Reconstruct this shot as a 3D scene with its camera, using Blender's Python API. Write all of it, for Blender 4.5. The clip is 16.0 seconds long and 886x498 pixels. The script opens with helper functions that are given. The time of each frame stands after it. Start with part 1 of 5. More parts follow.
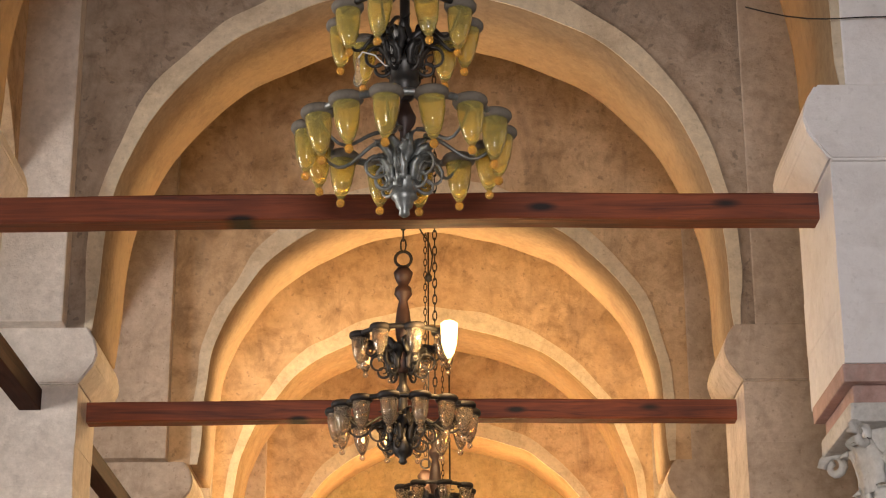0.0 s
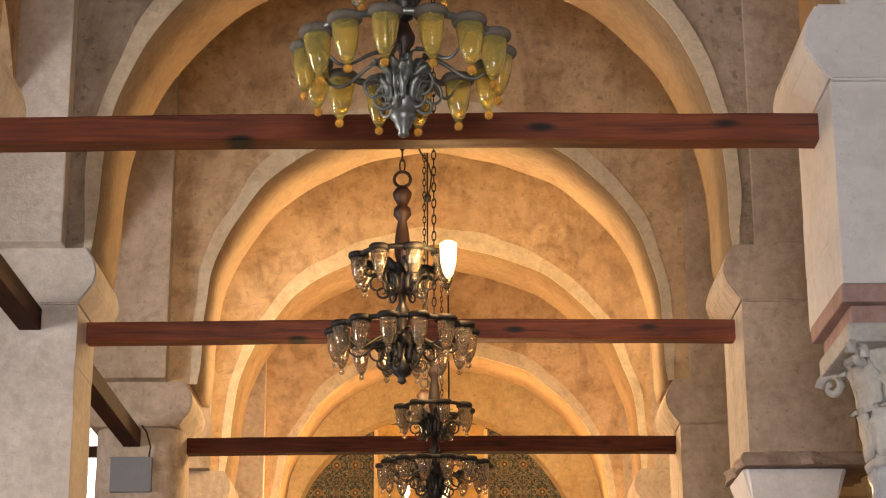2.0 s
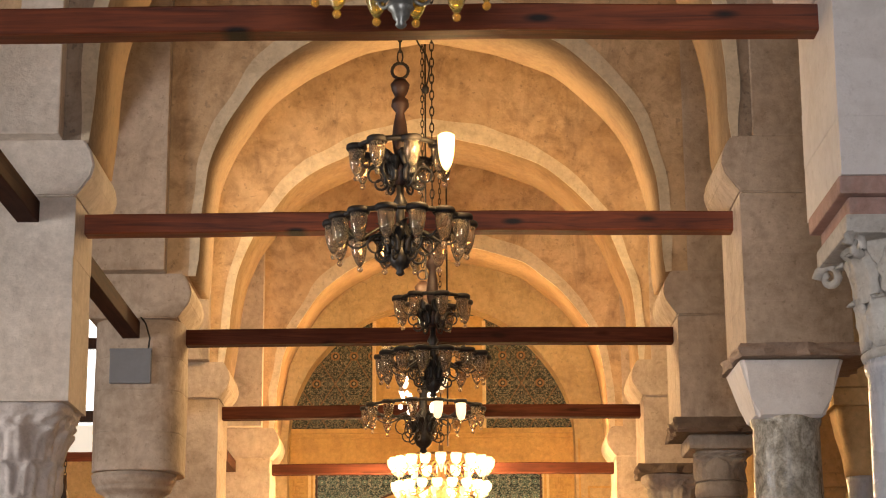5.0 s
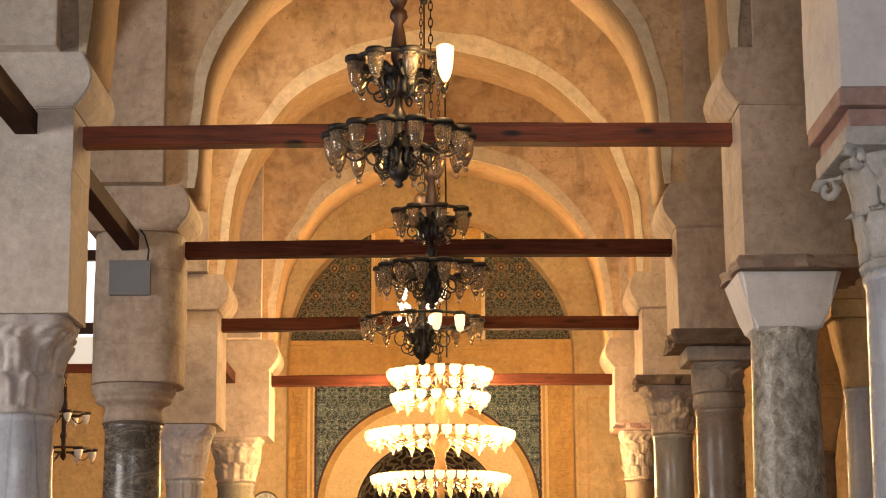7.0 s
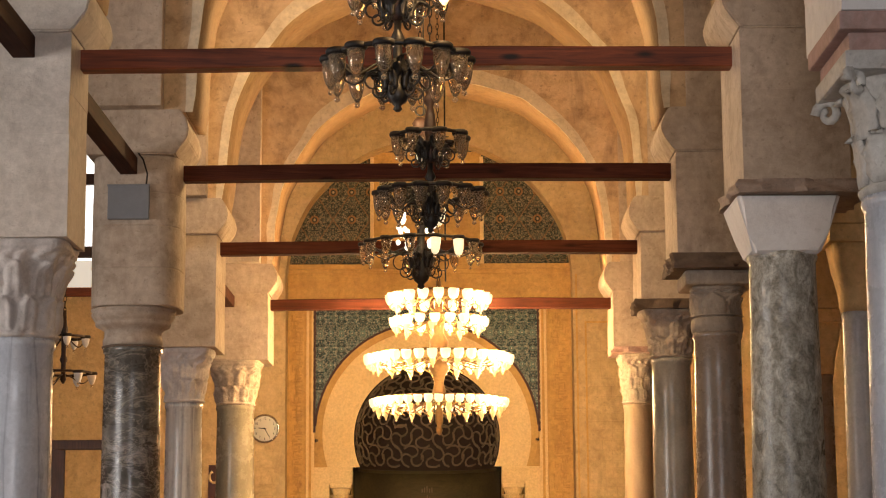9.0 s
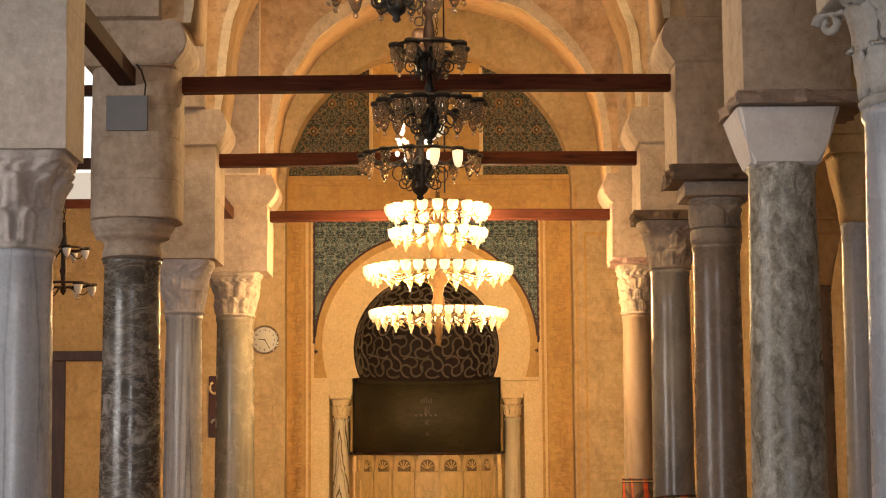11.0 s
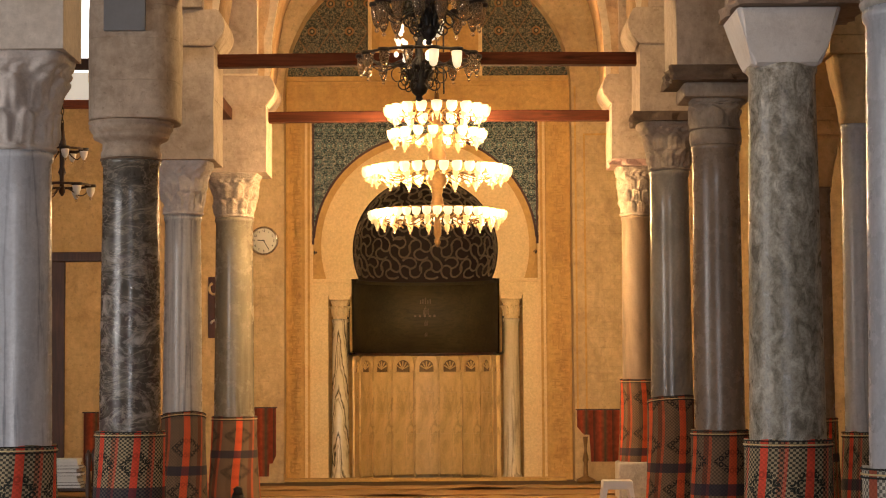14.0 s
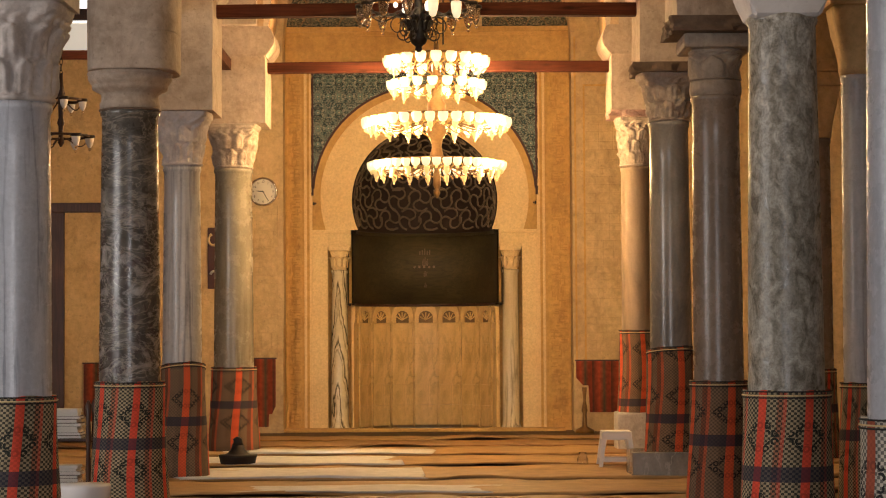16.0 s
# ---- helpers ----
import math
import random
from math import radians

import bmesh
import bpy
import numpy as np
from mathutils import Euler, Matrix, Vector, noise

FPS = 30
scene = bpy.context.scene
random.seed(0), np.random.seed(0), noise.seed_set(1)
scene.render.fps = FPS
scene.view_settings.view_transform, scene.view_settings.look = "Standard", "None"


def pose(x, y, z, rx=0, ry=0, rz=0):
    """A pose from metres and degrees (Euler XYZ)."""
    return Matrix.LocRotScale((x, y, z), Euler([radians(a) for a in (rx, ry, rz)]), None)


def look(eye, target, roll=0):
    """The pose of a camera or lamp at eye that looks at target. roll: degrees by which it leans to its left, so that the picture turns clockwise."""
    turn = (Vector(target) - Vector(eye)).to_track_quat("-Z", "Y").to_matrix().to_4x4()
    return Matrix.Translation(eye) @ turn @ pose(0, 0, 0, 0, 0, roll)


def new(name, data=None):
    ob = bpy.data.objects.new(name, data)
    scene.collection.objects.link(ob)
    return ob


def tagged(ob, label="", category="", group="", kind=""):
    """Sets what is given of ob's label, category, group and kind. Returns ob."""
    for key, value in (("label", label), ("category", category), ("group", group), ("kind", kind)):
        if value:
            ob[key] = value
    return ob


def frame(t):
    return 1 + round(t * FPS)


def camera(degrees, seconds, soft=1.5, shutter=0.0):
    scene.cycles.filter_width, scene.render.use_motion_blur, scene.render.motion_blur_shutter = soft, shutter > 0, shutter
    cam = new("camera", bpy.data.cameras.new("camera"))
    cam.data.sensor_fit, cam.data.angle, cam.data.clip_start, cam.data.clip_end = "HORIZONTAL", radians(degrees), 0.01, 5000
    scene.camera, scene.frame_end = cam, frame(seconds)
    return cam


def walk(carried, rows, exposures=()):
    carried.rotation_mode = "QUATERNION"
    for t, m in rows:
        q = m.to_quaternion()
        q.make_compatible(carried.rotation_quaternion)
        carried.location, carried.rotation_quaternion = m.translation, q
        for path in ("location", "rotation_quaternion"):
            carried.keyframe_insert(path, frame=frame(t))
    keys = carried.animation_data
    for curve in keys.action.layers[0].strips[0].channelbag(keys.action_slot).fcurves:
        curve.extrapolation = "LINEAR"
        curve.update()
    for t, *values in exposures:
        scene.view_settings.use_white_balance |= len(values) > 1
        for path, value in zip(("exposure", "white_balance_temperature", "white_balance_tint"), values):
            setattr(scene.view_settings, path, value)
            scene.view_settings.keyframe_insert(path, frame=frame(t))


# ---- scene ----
# ---- the camera: it stands in the nave and tilts down from the arches to the floor ----
EYE = 1.6
cam = camera(25.25, 16.0, soft=1.1)
ROWS = [
    (0.0, 109.38, 0.27, 0.17),
    (0.5, 108.83, 0.28, 0.17),
    (1.0, 108.29, 0.26, 0.16),
    (1.5, 107.63, 0.29, 0.16),
    (2.0, 107.07, 0.26, 0.14),
    (2.5, 106.52, 0.30, 0.14),
    (3.0, 105.95, 0.31, 0.14),
    (3.5, 105.52, 0.28, 0.11),
    (4.0, 104.95, 0.29, 0.11),
    (6.5, 102.17, 0.38, 0.08),
    (7.0, 101.39, 0.35, 0.07),
    (7.5, 100.91, 0.36, 0.06),
    (8.0, 100.35, 0.38, 0.05),
    (8.5, 99.78, 0.38, 0.05),
    (9.0, 99.19, 0.33, 0.03),
    (11.5, 96.02, 0.38, 0.01),
    (12.0, 95.47, 0.36, -0.00),
    (12.5, 94.94, 0.36, -0.01),
    (13.0, 94.38, 0.35, -0.01),
    (13.5, 94.11, 0.34, -0.01),
    (14.0, 93.76, 0.34, -0.02),
    (14.5, 93.34, 0.30, -0.03),
    (15.0, 92.82, 0.33, -0.04),
    (15.5, 92.53, 0.31, -0.04),
    (16.0, 92.34, 0.32, -0.04),

]
walk(cam, [(t, pose(0, 0, EYE, rx, ry, rz)) for t, rx, ry, rz in ROWS], exposures=[(0.0, 0.14), (3.0, -0.12), (6.5, -0.36), (9.0, -0.6), (13.0, -0.72), (16.0, -0.84)])

# ---- world, daylight and large lights ----
world = bpy.data.worlds.new("sky")
scene.world = world
world.use_nodes = True
wn = world.node_tree.nodes
sky = wn.new("ShaderNodeTexSky")
sky.sky_type, sky.sun_disc = "NISHITA", False
sky.sun_elevation, sky.sun_rotation = radians(35), radians(270)
world.node_tree.links.new(sky.outputs[0], wn["Background"].inputs[0])
wn["Background"].inputs[1].default_value = 0.12
sun = new("sun", bpy.data.lights.new("sun", "SUN"))
sun.data.energy, sun.data.angle, sun.data.color = 5.0, radians(0.5), (1.0, 0.95, 0.87)
sun.matrix_world = look((-12, 25.42, 7.3), (-1.6, 25.42, 0))


def area(name, eye, target, w, h, power, color):
    ob = new(name, bpy.data.lights.new(name, "AREA"))
    ob.data.shape, ob.data.size, ob.data.size_y, ob.data.energy, ob.data.color = "RECTANGLE", w, h, power, color
    ob.matrix_world = look(eye, target)
    return ob


def bulb(x, y, z, power, r=0.06, color=(1.0, 0.61, 0.26)):
    ob = new("bulb_light", bpy.data.lights.new("bulb_light", "POINT"))
    ob.data.energy, ob.data.shadow_soft_size, ob.data.color = power, r, color
    ob.location = (x, y, z)
    return ob


# sky light through the courtyard doors behind, and added fill lamps at the sides
area("courtyard_door_light", (0.0, -3.6, 1.7), (0, 10, 0.6), 2.0, 3.0, 690, (0.98, 0.95, 0.98))
area("side_window_light", (-10.6, 9.0, 3.4), (0, 13, 2.0), 5.0, 3.0, 820, (1.0, 0.95, 0.92))
area("side_window_light", (10.6, 6.0, 5.2), (0, 12, 3.0), 5.0, 3.0, 60, (1.0, 0.93, 0.86))

# ---- materials ----
class Mat:
    """A small builder of node materials."""

    def __init__(self, name, rough=0.7, metal=0.0):
        self.m = bpy.data.materials.new(name)
        self.m.use_nodes = True
        self.t = self.m.node_tree
        self.b = self.t.nodes["Principled BSDF"]
        self.b.inputs["Roughness"].default_value = rough
        self.b.inputs["Metallic"].default_value = metal
        self.co = self.node("ShaderNodeTexCoord").outputs["Object"]
        self.rand = self.node("ShaderNodeObjectInfo").outputs["Random"]
        self.geo = self.node("ShaderNodeNewGeometry").outputs["Position"]

    def node(self, kind):
        return self.t.nodes.new(kind)

    def link(self, a, b):
        self.t.links.new(a, b)

    def noise(self, scale, detail=6, rough=0.6, at=None, stretch=(1, 1, 1), warp=0.0):
        mp = self.node("ShaderNodeMapping")
        mp.inputs["Scale"].default_value = stretch
        self.link(at or self.geo, mp.inputs["Vector"])
        n = self.node("ShaderNodeTexNoise")
        n.inputs["Scale"].default_value, n.inputs["Detail"].default_value, n.inputs["Roughness"].default_value = scale, detail, rough
        n.inputs["Distortion"].default_value = warp
        self.link(mp.outputs[0], n.inputs["Vector"])
        return n.outputs["Fac"]

    def ramp(self, fac, stops):
        r = self.node("ShaderNodeValToRGB")
        el = r.color_ramp.elements
        while len(el) < len(stops):
            el.new(0.5)
        for e, (p, c) in zip(el, stops):
            e.position = p
            e.color = (*c, 1) if len(c) == 3 else c
        self.link(fac, r.inputs[0])
        return r.outputs[0]

    def mix(self, fac, a, b, how="MIX"):
        n = self.node("ShaderNodeMix")
        n.data_type, n.blend_type = "RGBA", how
        for sock, v in ((n.inputs[0], fac), (n.inputs[6], a), (n.inputs[7], b)):
            if isinstance(v, (int, float)):
                sock.default_value = v
            elif isinstance(v, tuple):
                sock.default_value = (*v, 1)
            else:
                self.link(v, sock)
        return n.outputs[2]

    def math(self, op, a, b=0.0, c=None):
        n = self.node("ShaderNodeMath")
        n.operation = op
        for i, v in enumerate((a, b) if c is None else (a, b, c)):
            if isinstance(v, (int, float)):
                n.inputs[i].default_value = v
            else:
                self.link(v, n.inputs[i])
        return n.outputs[0]

    def split(self, at):
        n = self.node("ShaderNodeSeparateXYZ")
        self.link(at, n.inputs[0])
        return n.outputs

    def bump(self, height, strength=0.4, dist=0.01):
        n = self.node("ShaderNodeBump")
        n.inputs["Strength"].default_value, n.inputs["Distance"].default_value = strength, dist
        self.link(height, n.inputs["Height"])
        self.link(n.outputs[0], self.b.inputs["Normal"])

    def color(self, c):
        if isinstance(c, tuple):
            self.b.inputs["Base Color"].default_value = (*c, 1)
        else:
            self.link(c, self.b.inputs["Base Color"])
        return self


def stone(name, light, dark, stain, rough=0.85, grain=14, relief=0.5, spots=0.5, grit=0.42):
    """Old plaster or limestone: broad stains, grain and small pits."""
    k = Mat(name, rough)
    broad = k.noise(0.9, 5, 0.65, warp=0.6)
    c = k.ramp(broad, [(0.3, dark), (0.62, light)])
    streak = k.ramp(k.noise(2.2, 6, 0.7, stretch=(1, 1, 0.35), warp=0.8), [(0.52, (0, 0, 0)), (0.74, (1, 1, 1))])
    c = k.mix(k.math("MULTIPLY", streak, spots), c, stain)
    blot = k.ramp(k.noise(3.6, 7, 0.72, warp=0.5), [(0.36, (0.62, 0.58, 0.54)), (0.5, (0.93, 0.92, 0.9)), (0.66, (1, 1, 1))])
    c = k.mix(min(1.0, spots * 1.1), c, blot, "MULTIPLY")
    fine = k.noise(grain, 8, 0.7)
    c = k.mix(grit, c, k.ramp(fine, [(0.3, (0.35, 0.33, 0.3)), (0.7, (1, 1, 1))]), "MULTIPLY")
    pit = k.ramp(k.noise(grain * 1.7, 3, 0.5), [(0.31, (1, 1, 1)), (0.37, (0, 0, 0))])
    c = k.mix(k.math("MULTIPLY", pit, spots * 0.6), c, tuple(v * 0.6 for v in stain))
    hue = k.ramp(k.rand, [(0.0, (0.95, 0.945, 0.94)), (1.0, (1, 1, 1))])
    c = k.mix(1.0, c, hue, "MULTIPLY")
    k.color(c)
    k.bump(k.math("ADD", fine, k.math("MULTIPLY", k.noise(4, 5), 1.5)), relief, 0.015)
    return k.m


def marble(name, light, dark, vein, scale=2.0, stretch=(1, 1, 0.4), rough=0.24, warp=2.5, width=0.1):
    k = Mat(name, rough)
    n = k.noise(scale, 8, 0.62, at=k.co, stretch=stretch, warp=warp)
    c = k.ramp(n, [(0.3, dark), (0.6, light)])
    v = k.noise(scale * 1.3, 5, 0.55, at=k.co, stretch=stretch, warp=warp * 0.5)
    line = k.ramp(k.math("ABSOLUTE", k.math("SUBTRACT", v, 0.53)), [(0.0, (1, 1, 1)), (width, (0, 0, 0))])
    patch = k.ramp(k.noise(scale * 0.6, 4, 0.5, at=k.co, stretch=stretch), [(0.42, (0, 0, 0)), (0.62, (1, 1, 1))])
    c = k.mix(k.math("MULTIPLY", k.math("MULTIPLY", line, patch), 0.85), c, vein)
    fine = k.noise(38, 6, 0.7, at=k.co)
    c = k.mix(0.3, c, k.ramp(fine, [(0.3, (0.45, 0.45, 0.45)), (0.7, (1, 1, 1))]), "MULTIPLY")
    k.color(c)
    k.link(k.ramp(k.noise(5, 6, 0.7, at=k.co), [(0.3, (rough * 0.75,) * 3), (0.75, (min(1, rough * 2.1),) * 3)]), k.b.inputs["Roughness"])
    k.bump(k.math("ADD", fine, k.noise(6, 4, at=k.co)), 0.16, 0.008)
    return k.m


def granite(name):
    """Warm grey granite: pale scaly blotches over darker ground, speckled and only half polished."""
    k = Mat(name, 0.34)
    blotch = k.noise(13.0, 6, 0.62, at=k.co, stretch=(1, 1, 0.65), warp=0.8)
    c = k.ramp(blotch, [(0.32, (0.24, 0.22, 0.185)), (0.45, (0.32, 0.295, 0.24)), (0.57, (0.52, 0.49, 0.42)), (0.66, (0.7, 0.68, 0.61))])
    broad = k.ramp(k.noise(1.3, 4, 0.5, at=k.co, stretch=(1, 1, 0.5)), [(0.35, (0.55, 0.54, 0.5)), (0.65, (1, 1, 1))])
    c = k.mix(0.55, c, broad, "MULTIPLY")
    speck = k.noise(55, 4, 0.7, at=k.co)
    c = k.mix(0.55, c, k.ramp(speck, [(0.38, (0.35, 0.34, 0.32)), (0.55, (1, 1, 1))]), "MULTIPLY")
    k.color(c)
    k.link(k.ramp(blotch, [(0.35, (0.2, 0.2, 0.2)), (0.65, (0.55, 0.55, 0.55))]), k.b.inputs["Roughness"])
    k.bump(k.math("ADD", blotch, k.math("MULTIPLY", speck, 0.4)), 0.3, 0.012)
    return k.m


def onyx(name):
    """Cream onyx with dark pointed flame bands running down the shaft."""
    k = Mat(name, 0.15)
    x, y, z = k.split(k.co)
    flame = k.math("ADD", k.math("MULTIPLY", k.math("ABSOLUTE", k.math("ADD", x, 0.02)), 7.0), k.math("MULTIPLY", z, 1.35))
    flame = k.math("ADD", flame, k.math("MULTIPLY", k.noise(2.4, 3, at=k.co, stretch=(2, 2, 0.5)), 2.2))
    c = k.ramp(k.math("FRACT", flame), [(0.0, (0.08, 0.075, 0.05)), (0.09, (0.3, 0.25, 0.14)), (0.2, (0.85, 0.75, 0.52)), (0.6, (0.78, 0.68, 0.45)), (0.72, (0.4, 0.33, 0.2)), (0.8, (0.82, 0.72, 0.5)), (0.95, (0.6, 0.5, 0.32)), (1.0, (0.08, 0.075, 0.05))])
    k.color(k.mix(0.3, c, k.ramp(k.noise(20, 5, at=k.co), [(0.3, (0.6, 0.6, 0.6)), (0.7, (1, 1, 1))]), "MULTIPLY"))
    return k.m


def breccia(name):
    """Dark olive-black marble, plain above, broken by pale swirling bands and brown clots lower down."""
    k = Mat(name, 0.13)
    x, y, z = k.split(k.co)
    cloud = k.noise(2.2, 7, 0.6, at=k.co, stretch=(1, 1, 1.3), warp=1.8)
    c = k.ramp(cloud, [(0.3, (0.05, 0.045, 0.04)), (0.5, (0.11, 0.1, 0.085)), (0.68, (0.2, 0.185, 0.16))])
    low = k.ramp(k.math("ADD", k.math("MULTIPLY", z, 0.25), k.math("MULTIPLY", k.noise(1.6, 3, at=k.co), 0.5)), [(0.86, (1, 1, 1)), (0.98, (0, 0, 0))])
    swirl = k.noise(3.6, 10, 0.74, at=k.co, stretch=(1, 1, 1.6), warp=1.3)
    c = k.mix(k.math("MULTIPLY", low, k.ramp(swirl, [(0.5, (0, 0, 0)), (0.72, (1, 1, 1))])), c, (0.58, 0.53, 0.49))
    clot = k.ramp(k.noise(3.4, 6, 0.6, at=k.co, warp=1.6), [(0.5, (0, 0, 0)), (0.62, (0.75, 0.75, 0.75))])
    c = k.mix(k.math("MULTIPLY", low, clot), c, (0.075, 0.05, 0.052))
    line = k.ramp(k.math("ABSOLUTE", k.math("SUBTRACT", k.noise(2.6, 5, 0.6, at=k.co, stretch=(1, 1, 2.4), warp=1.6), 0.5)), [(0.0, (1, 1, 1)), (0.03, (0, 0, 0))])
    c = k.mix(k.math("MULTIPLY", line, 0.55), c, (0.42, 0.37, 0.3))
    k.color(c)
    k.link(k.ramp(swirl, [(0.35, (0.12, 0.12, 0.12)), (0.65, (0.42, 0.42, 0.42))]), k.b.inputs["Roughness"])
    k.bump(k.math("ADD", swirl, k.noise(6, 4, at=k.co)), 0.2, 0.01)
    return k.m


def plain(name, c, rough=0.6, metal=0.0, vary=0.35, scale=12, relief=0.15):
    k = Mat(name, rough, metal)
    n = k.noise(scale, 6, 0.65, at=k.co)
    k.color(k.mix(1.0, c, k.ramp(n, [(0.25, (1 - vary,) * 3), (0.75, (1, 1, 1))]), "MULTIPLY"))
    k.bump(n, relief, 0.006)
    return k.m


def wood(name, light, dark, along=0, rough=0.55, knots=0.0):
    k = Mat(name, rough)
    st = [9, 9, 9]
    st[along] = 0.5
    grain = k.noise(2.2, 8, 0.6, stretch=tuple(st), warp=1.2)
    c = k.ramp(grain, [(0.3, dark), (0.62, light)])
    blot = k.ramp(k.noise(1.6, 4, 0.5, stretch=tuple(1.0 if i != along else 0.8 for i in range(3))), [(0.35, (0.45, 0.4, 0.38)), (0.62, (1, 1, 1))])
    c = k.mix(0.8, c, blot, "MULTIPLY")
    if knots:
        vo = k.node("ShaderNodeTexVoronoi")
        vo.inputs["Scale"].default_value = 1.0
        mp = k.node("ShaderNodeMapping")
        mp.inputs["Scale"].default_value = (1.3, 0.0, 4.0)
        k.link(k.geo, mp.inputs["Vector"])
        k.link(mp.outputs[0], vo.inputs["Vector"])
        spot = k.ramp(vo.outputs["Distance"], [(0.06, (1, 1, 1)), (0.13, (0, 0, 0))])
        c = k.mix(k.math("MULTIPLY", spot, knots), c, (0.012, 0.006, 0.004))
    k.color(c)
    k.b.inputs["Specular IOR Level"].default_value = 0.5 if rough < 0.7 else 0.08
    k.bump(grain, 0.35, 0.008)
    return k.m


def glass(name, tint, rough=0.06, clear=0.85):
    k = Mat(name, rough)
    k.color(tint)
    k.b.inputs["Transmission Weight"].default_value = clear
    k.b.inputs["IOR"].default_value = 1.42
    return k.m


def glow(name, c, power, base=(0.9, 0.8, 0.6)):
    k = Mat(name, 0.3)
    k.color(base)
    k.b.inputs["Emission Color"].default_value = (*c, 1)
    k.b.inputs["Emission Strength"].default_value = power
    return k.m


def kilim(name, red, ground, ink, stripe=0.34, shift=0.0, check=0.75):
    """Woven wool strip: leaning red bands on a fine chequered ground, dark beaded diamonds and a navy cross band."""
    k = Mat(name, 0.95)
    x, y, z = k.split(k.co)
    s = k.math("MULTIPLY", k.math("ARCTAN2", x, k.math("MULTIPLY", y, -1.0)), 0.27)
    lean = k.math("MULTIPLY", k.math("SINE", k.math("ADD", k.math("MULTIPLY", z, 3.2), shift * 9.0)), 0.03)
    s = k.math("ADD", k.math("ADD", s, shift), lean)
    band = k.math("FRACT", k.math("ADD", k.math("DIVIDE", s, stripe), 10.0))
    weave = k.math("GREATER_THAN", k.math("MULTIPLY", k.math("SINE", k.math("MULTIPLY", s, 170.0)), k.math("SINE", k.math("MULTIPLY", z, 190.0))), 0.0)
    tone = k.ramp(band, [(0.0, ground), (0.22, tuple(v * 0.8 for v in ground)), (0.62, ground), (0.78, (ground[0] * 0.9, ground[1] * 0.5, ground[2] * 0.45)), (0.9, ground)])
    k.t.nodes[-1].color_ramp.interpolation = "CONSTANT"
    g = k.mix(k.math("MULTIPLY", weave, check), tone, ink)
    # beaded rings set on the sides of larger diamonds
    cell = 0.052
    u = k.math("SUBTRACT", k.math("FRACT", k.math("DIVIDE", k.math("MULTIPLY", band, stripe), cell)), 0.5)
    v = k.math("SUBTRACT", k.math("FRACT", k.math("DIVIDE", k.math("ADD", z, 5.0), cell)), 0.5)
    rad = k.math("SQRT", k.math("ADD", k.math("MULTIPLY", u, u), k.math("MULTIPLY", v, v)))
    bead = k.math("LESS_THAN", k.math("ABSOLUTE", k.math("SUBTRACT", rad, 0.34)), 0.13)
    zu = k.math("ABSOLUTE", k.math("SUBTRACT", k.math("FRACT", k.math("DIVIDE", k.math("ADD", z, 5.0), 0.47)), 0.5))
    su = k.math("ABSOLUTE", k.math("SUBTRACT", k.math("FRACT", k.math("ADD", band, 0.03)), 0.5))
    big = k.math("ADD", k.math("MULTIPLY", zu, 1.5), su)
    on_side = k.math("LESS_THAN", k.math("ABSOLUTE", k.math("SUBTRACT", big, 0.36)), 0.1)
    g = k.mix(k.math("MULTIPLY", bead, on_side), g, ink)
    is_red = k.ramp(band, [(0.0, (0, 0, 0)), (0.36, (1, 1, 1)), (0.55, (0, 0, 0)), (0.9, (0.6, 0.6, 0.6)), (0.97, (0, 0, 0))])
    k.t.nodes[-1].color_ramp.interpolation = "CONSTANT"
    nub = k.math("MULTIPLY", bead, k.math("LESS_THAN", k.math("ABSOLUTE", k.math("SUBTRACT", zu, 0.16)), 0.07))
    c = k.mix(is_red, g, k.mix(k.math("MULTIPLY", k.math("MAXIMUM", k.math("MULTIPLY", weave, 0.25), k.math("MULTIPLY", nub, 0.5)), 1.0), red, (red[0] * 0.3, red[1] * 0.25, red[2] * 0.3)))
    dark = k.math("LESS_THAN", k.math("ABSOLUTE", k.math("SUBTRACT", z, 0.63)), 0.05)
    c = k.mix(k.math("MULTIPLY", dark, 0.8), c, (0.022, 0.026, 0.05))
    c = k.mix(0.4, c, k.ramp(k.noise(9, 5, at=k.co), [(0.3, (0.5, 0.5, 0.5)), (0.7, (1, 1, 1))]), "MULTIPLY")
    k.color(c)
    k.bump(k.math("ADD", weave, k.noise(60, 3, at=k.co)), 0.35, 0.004)
    return k.m


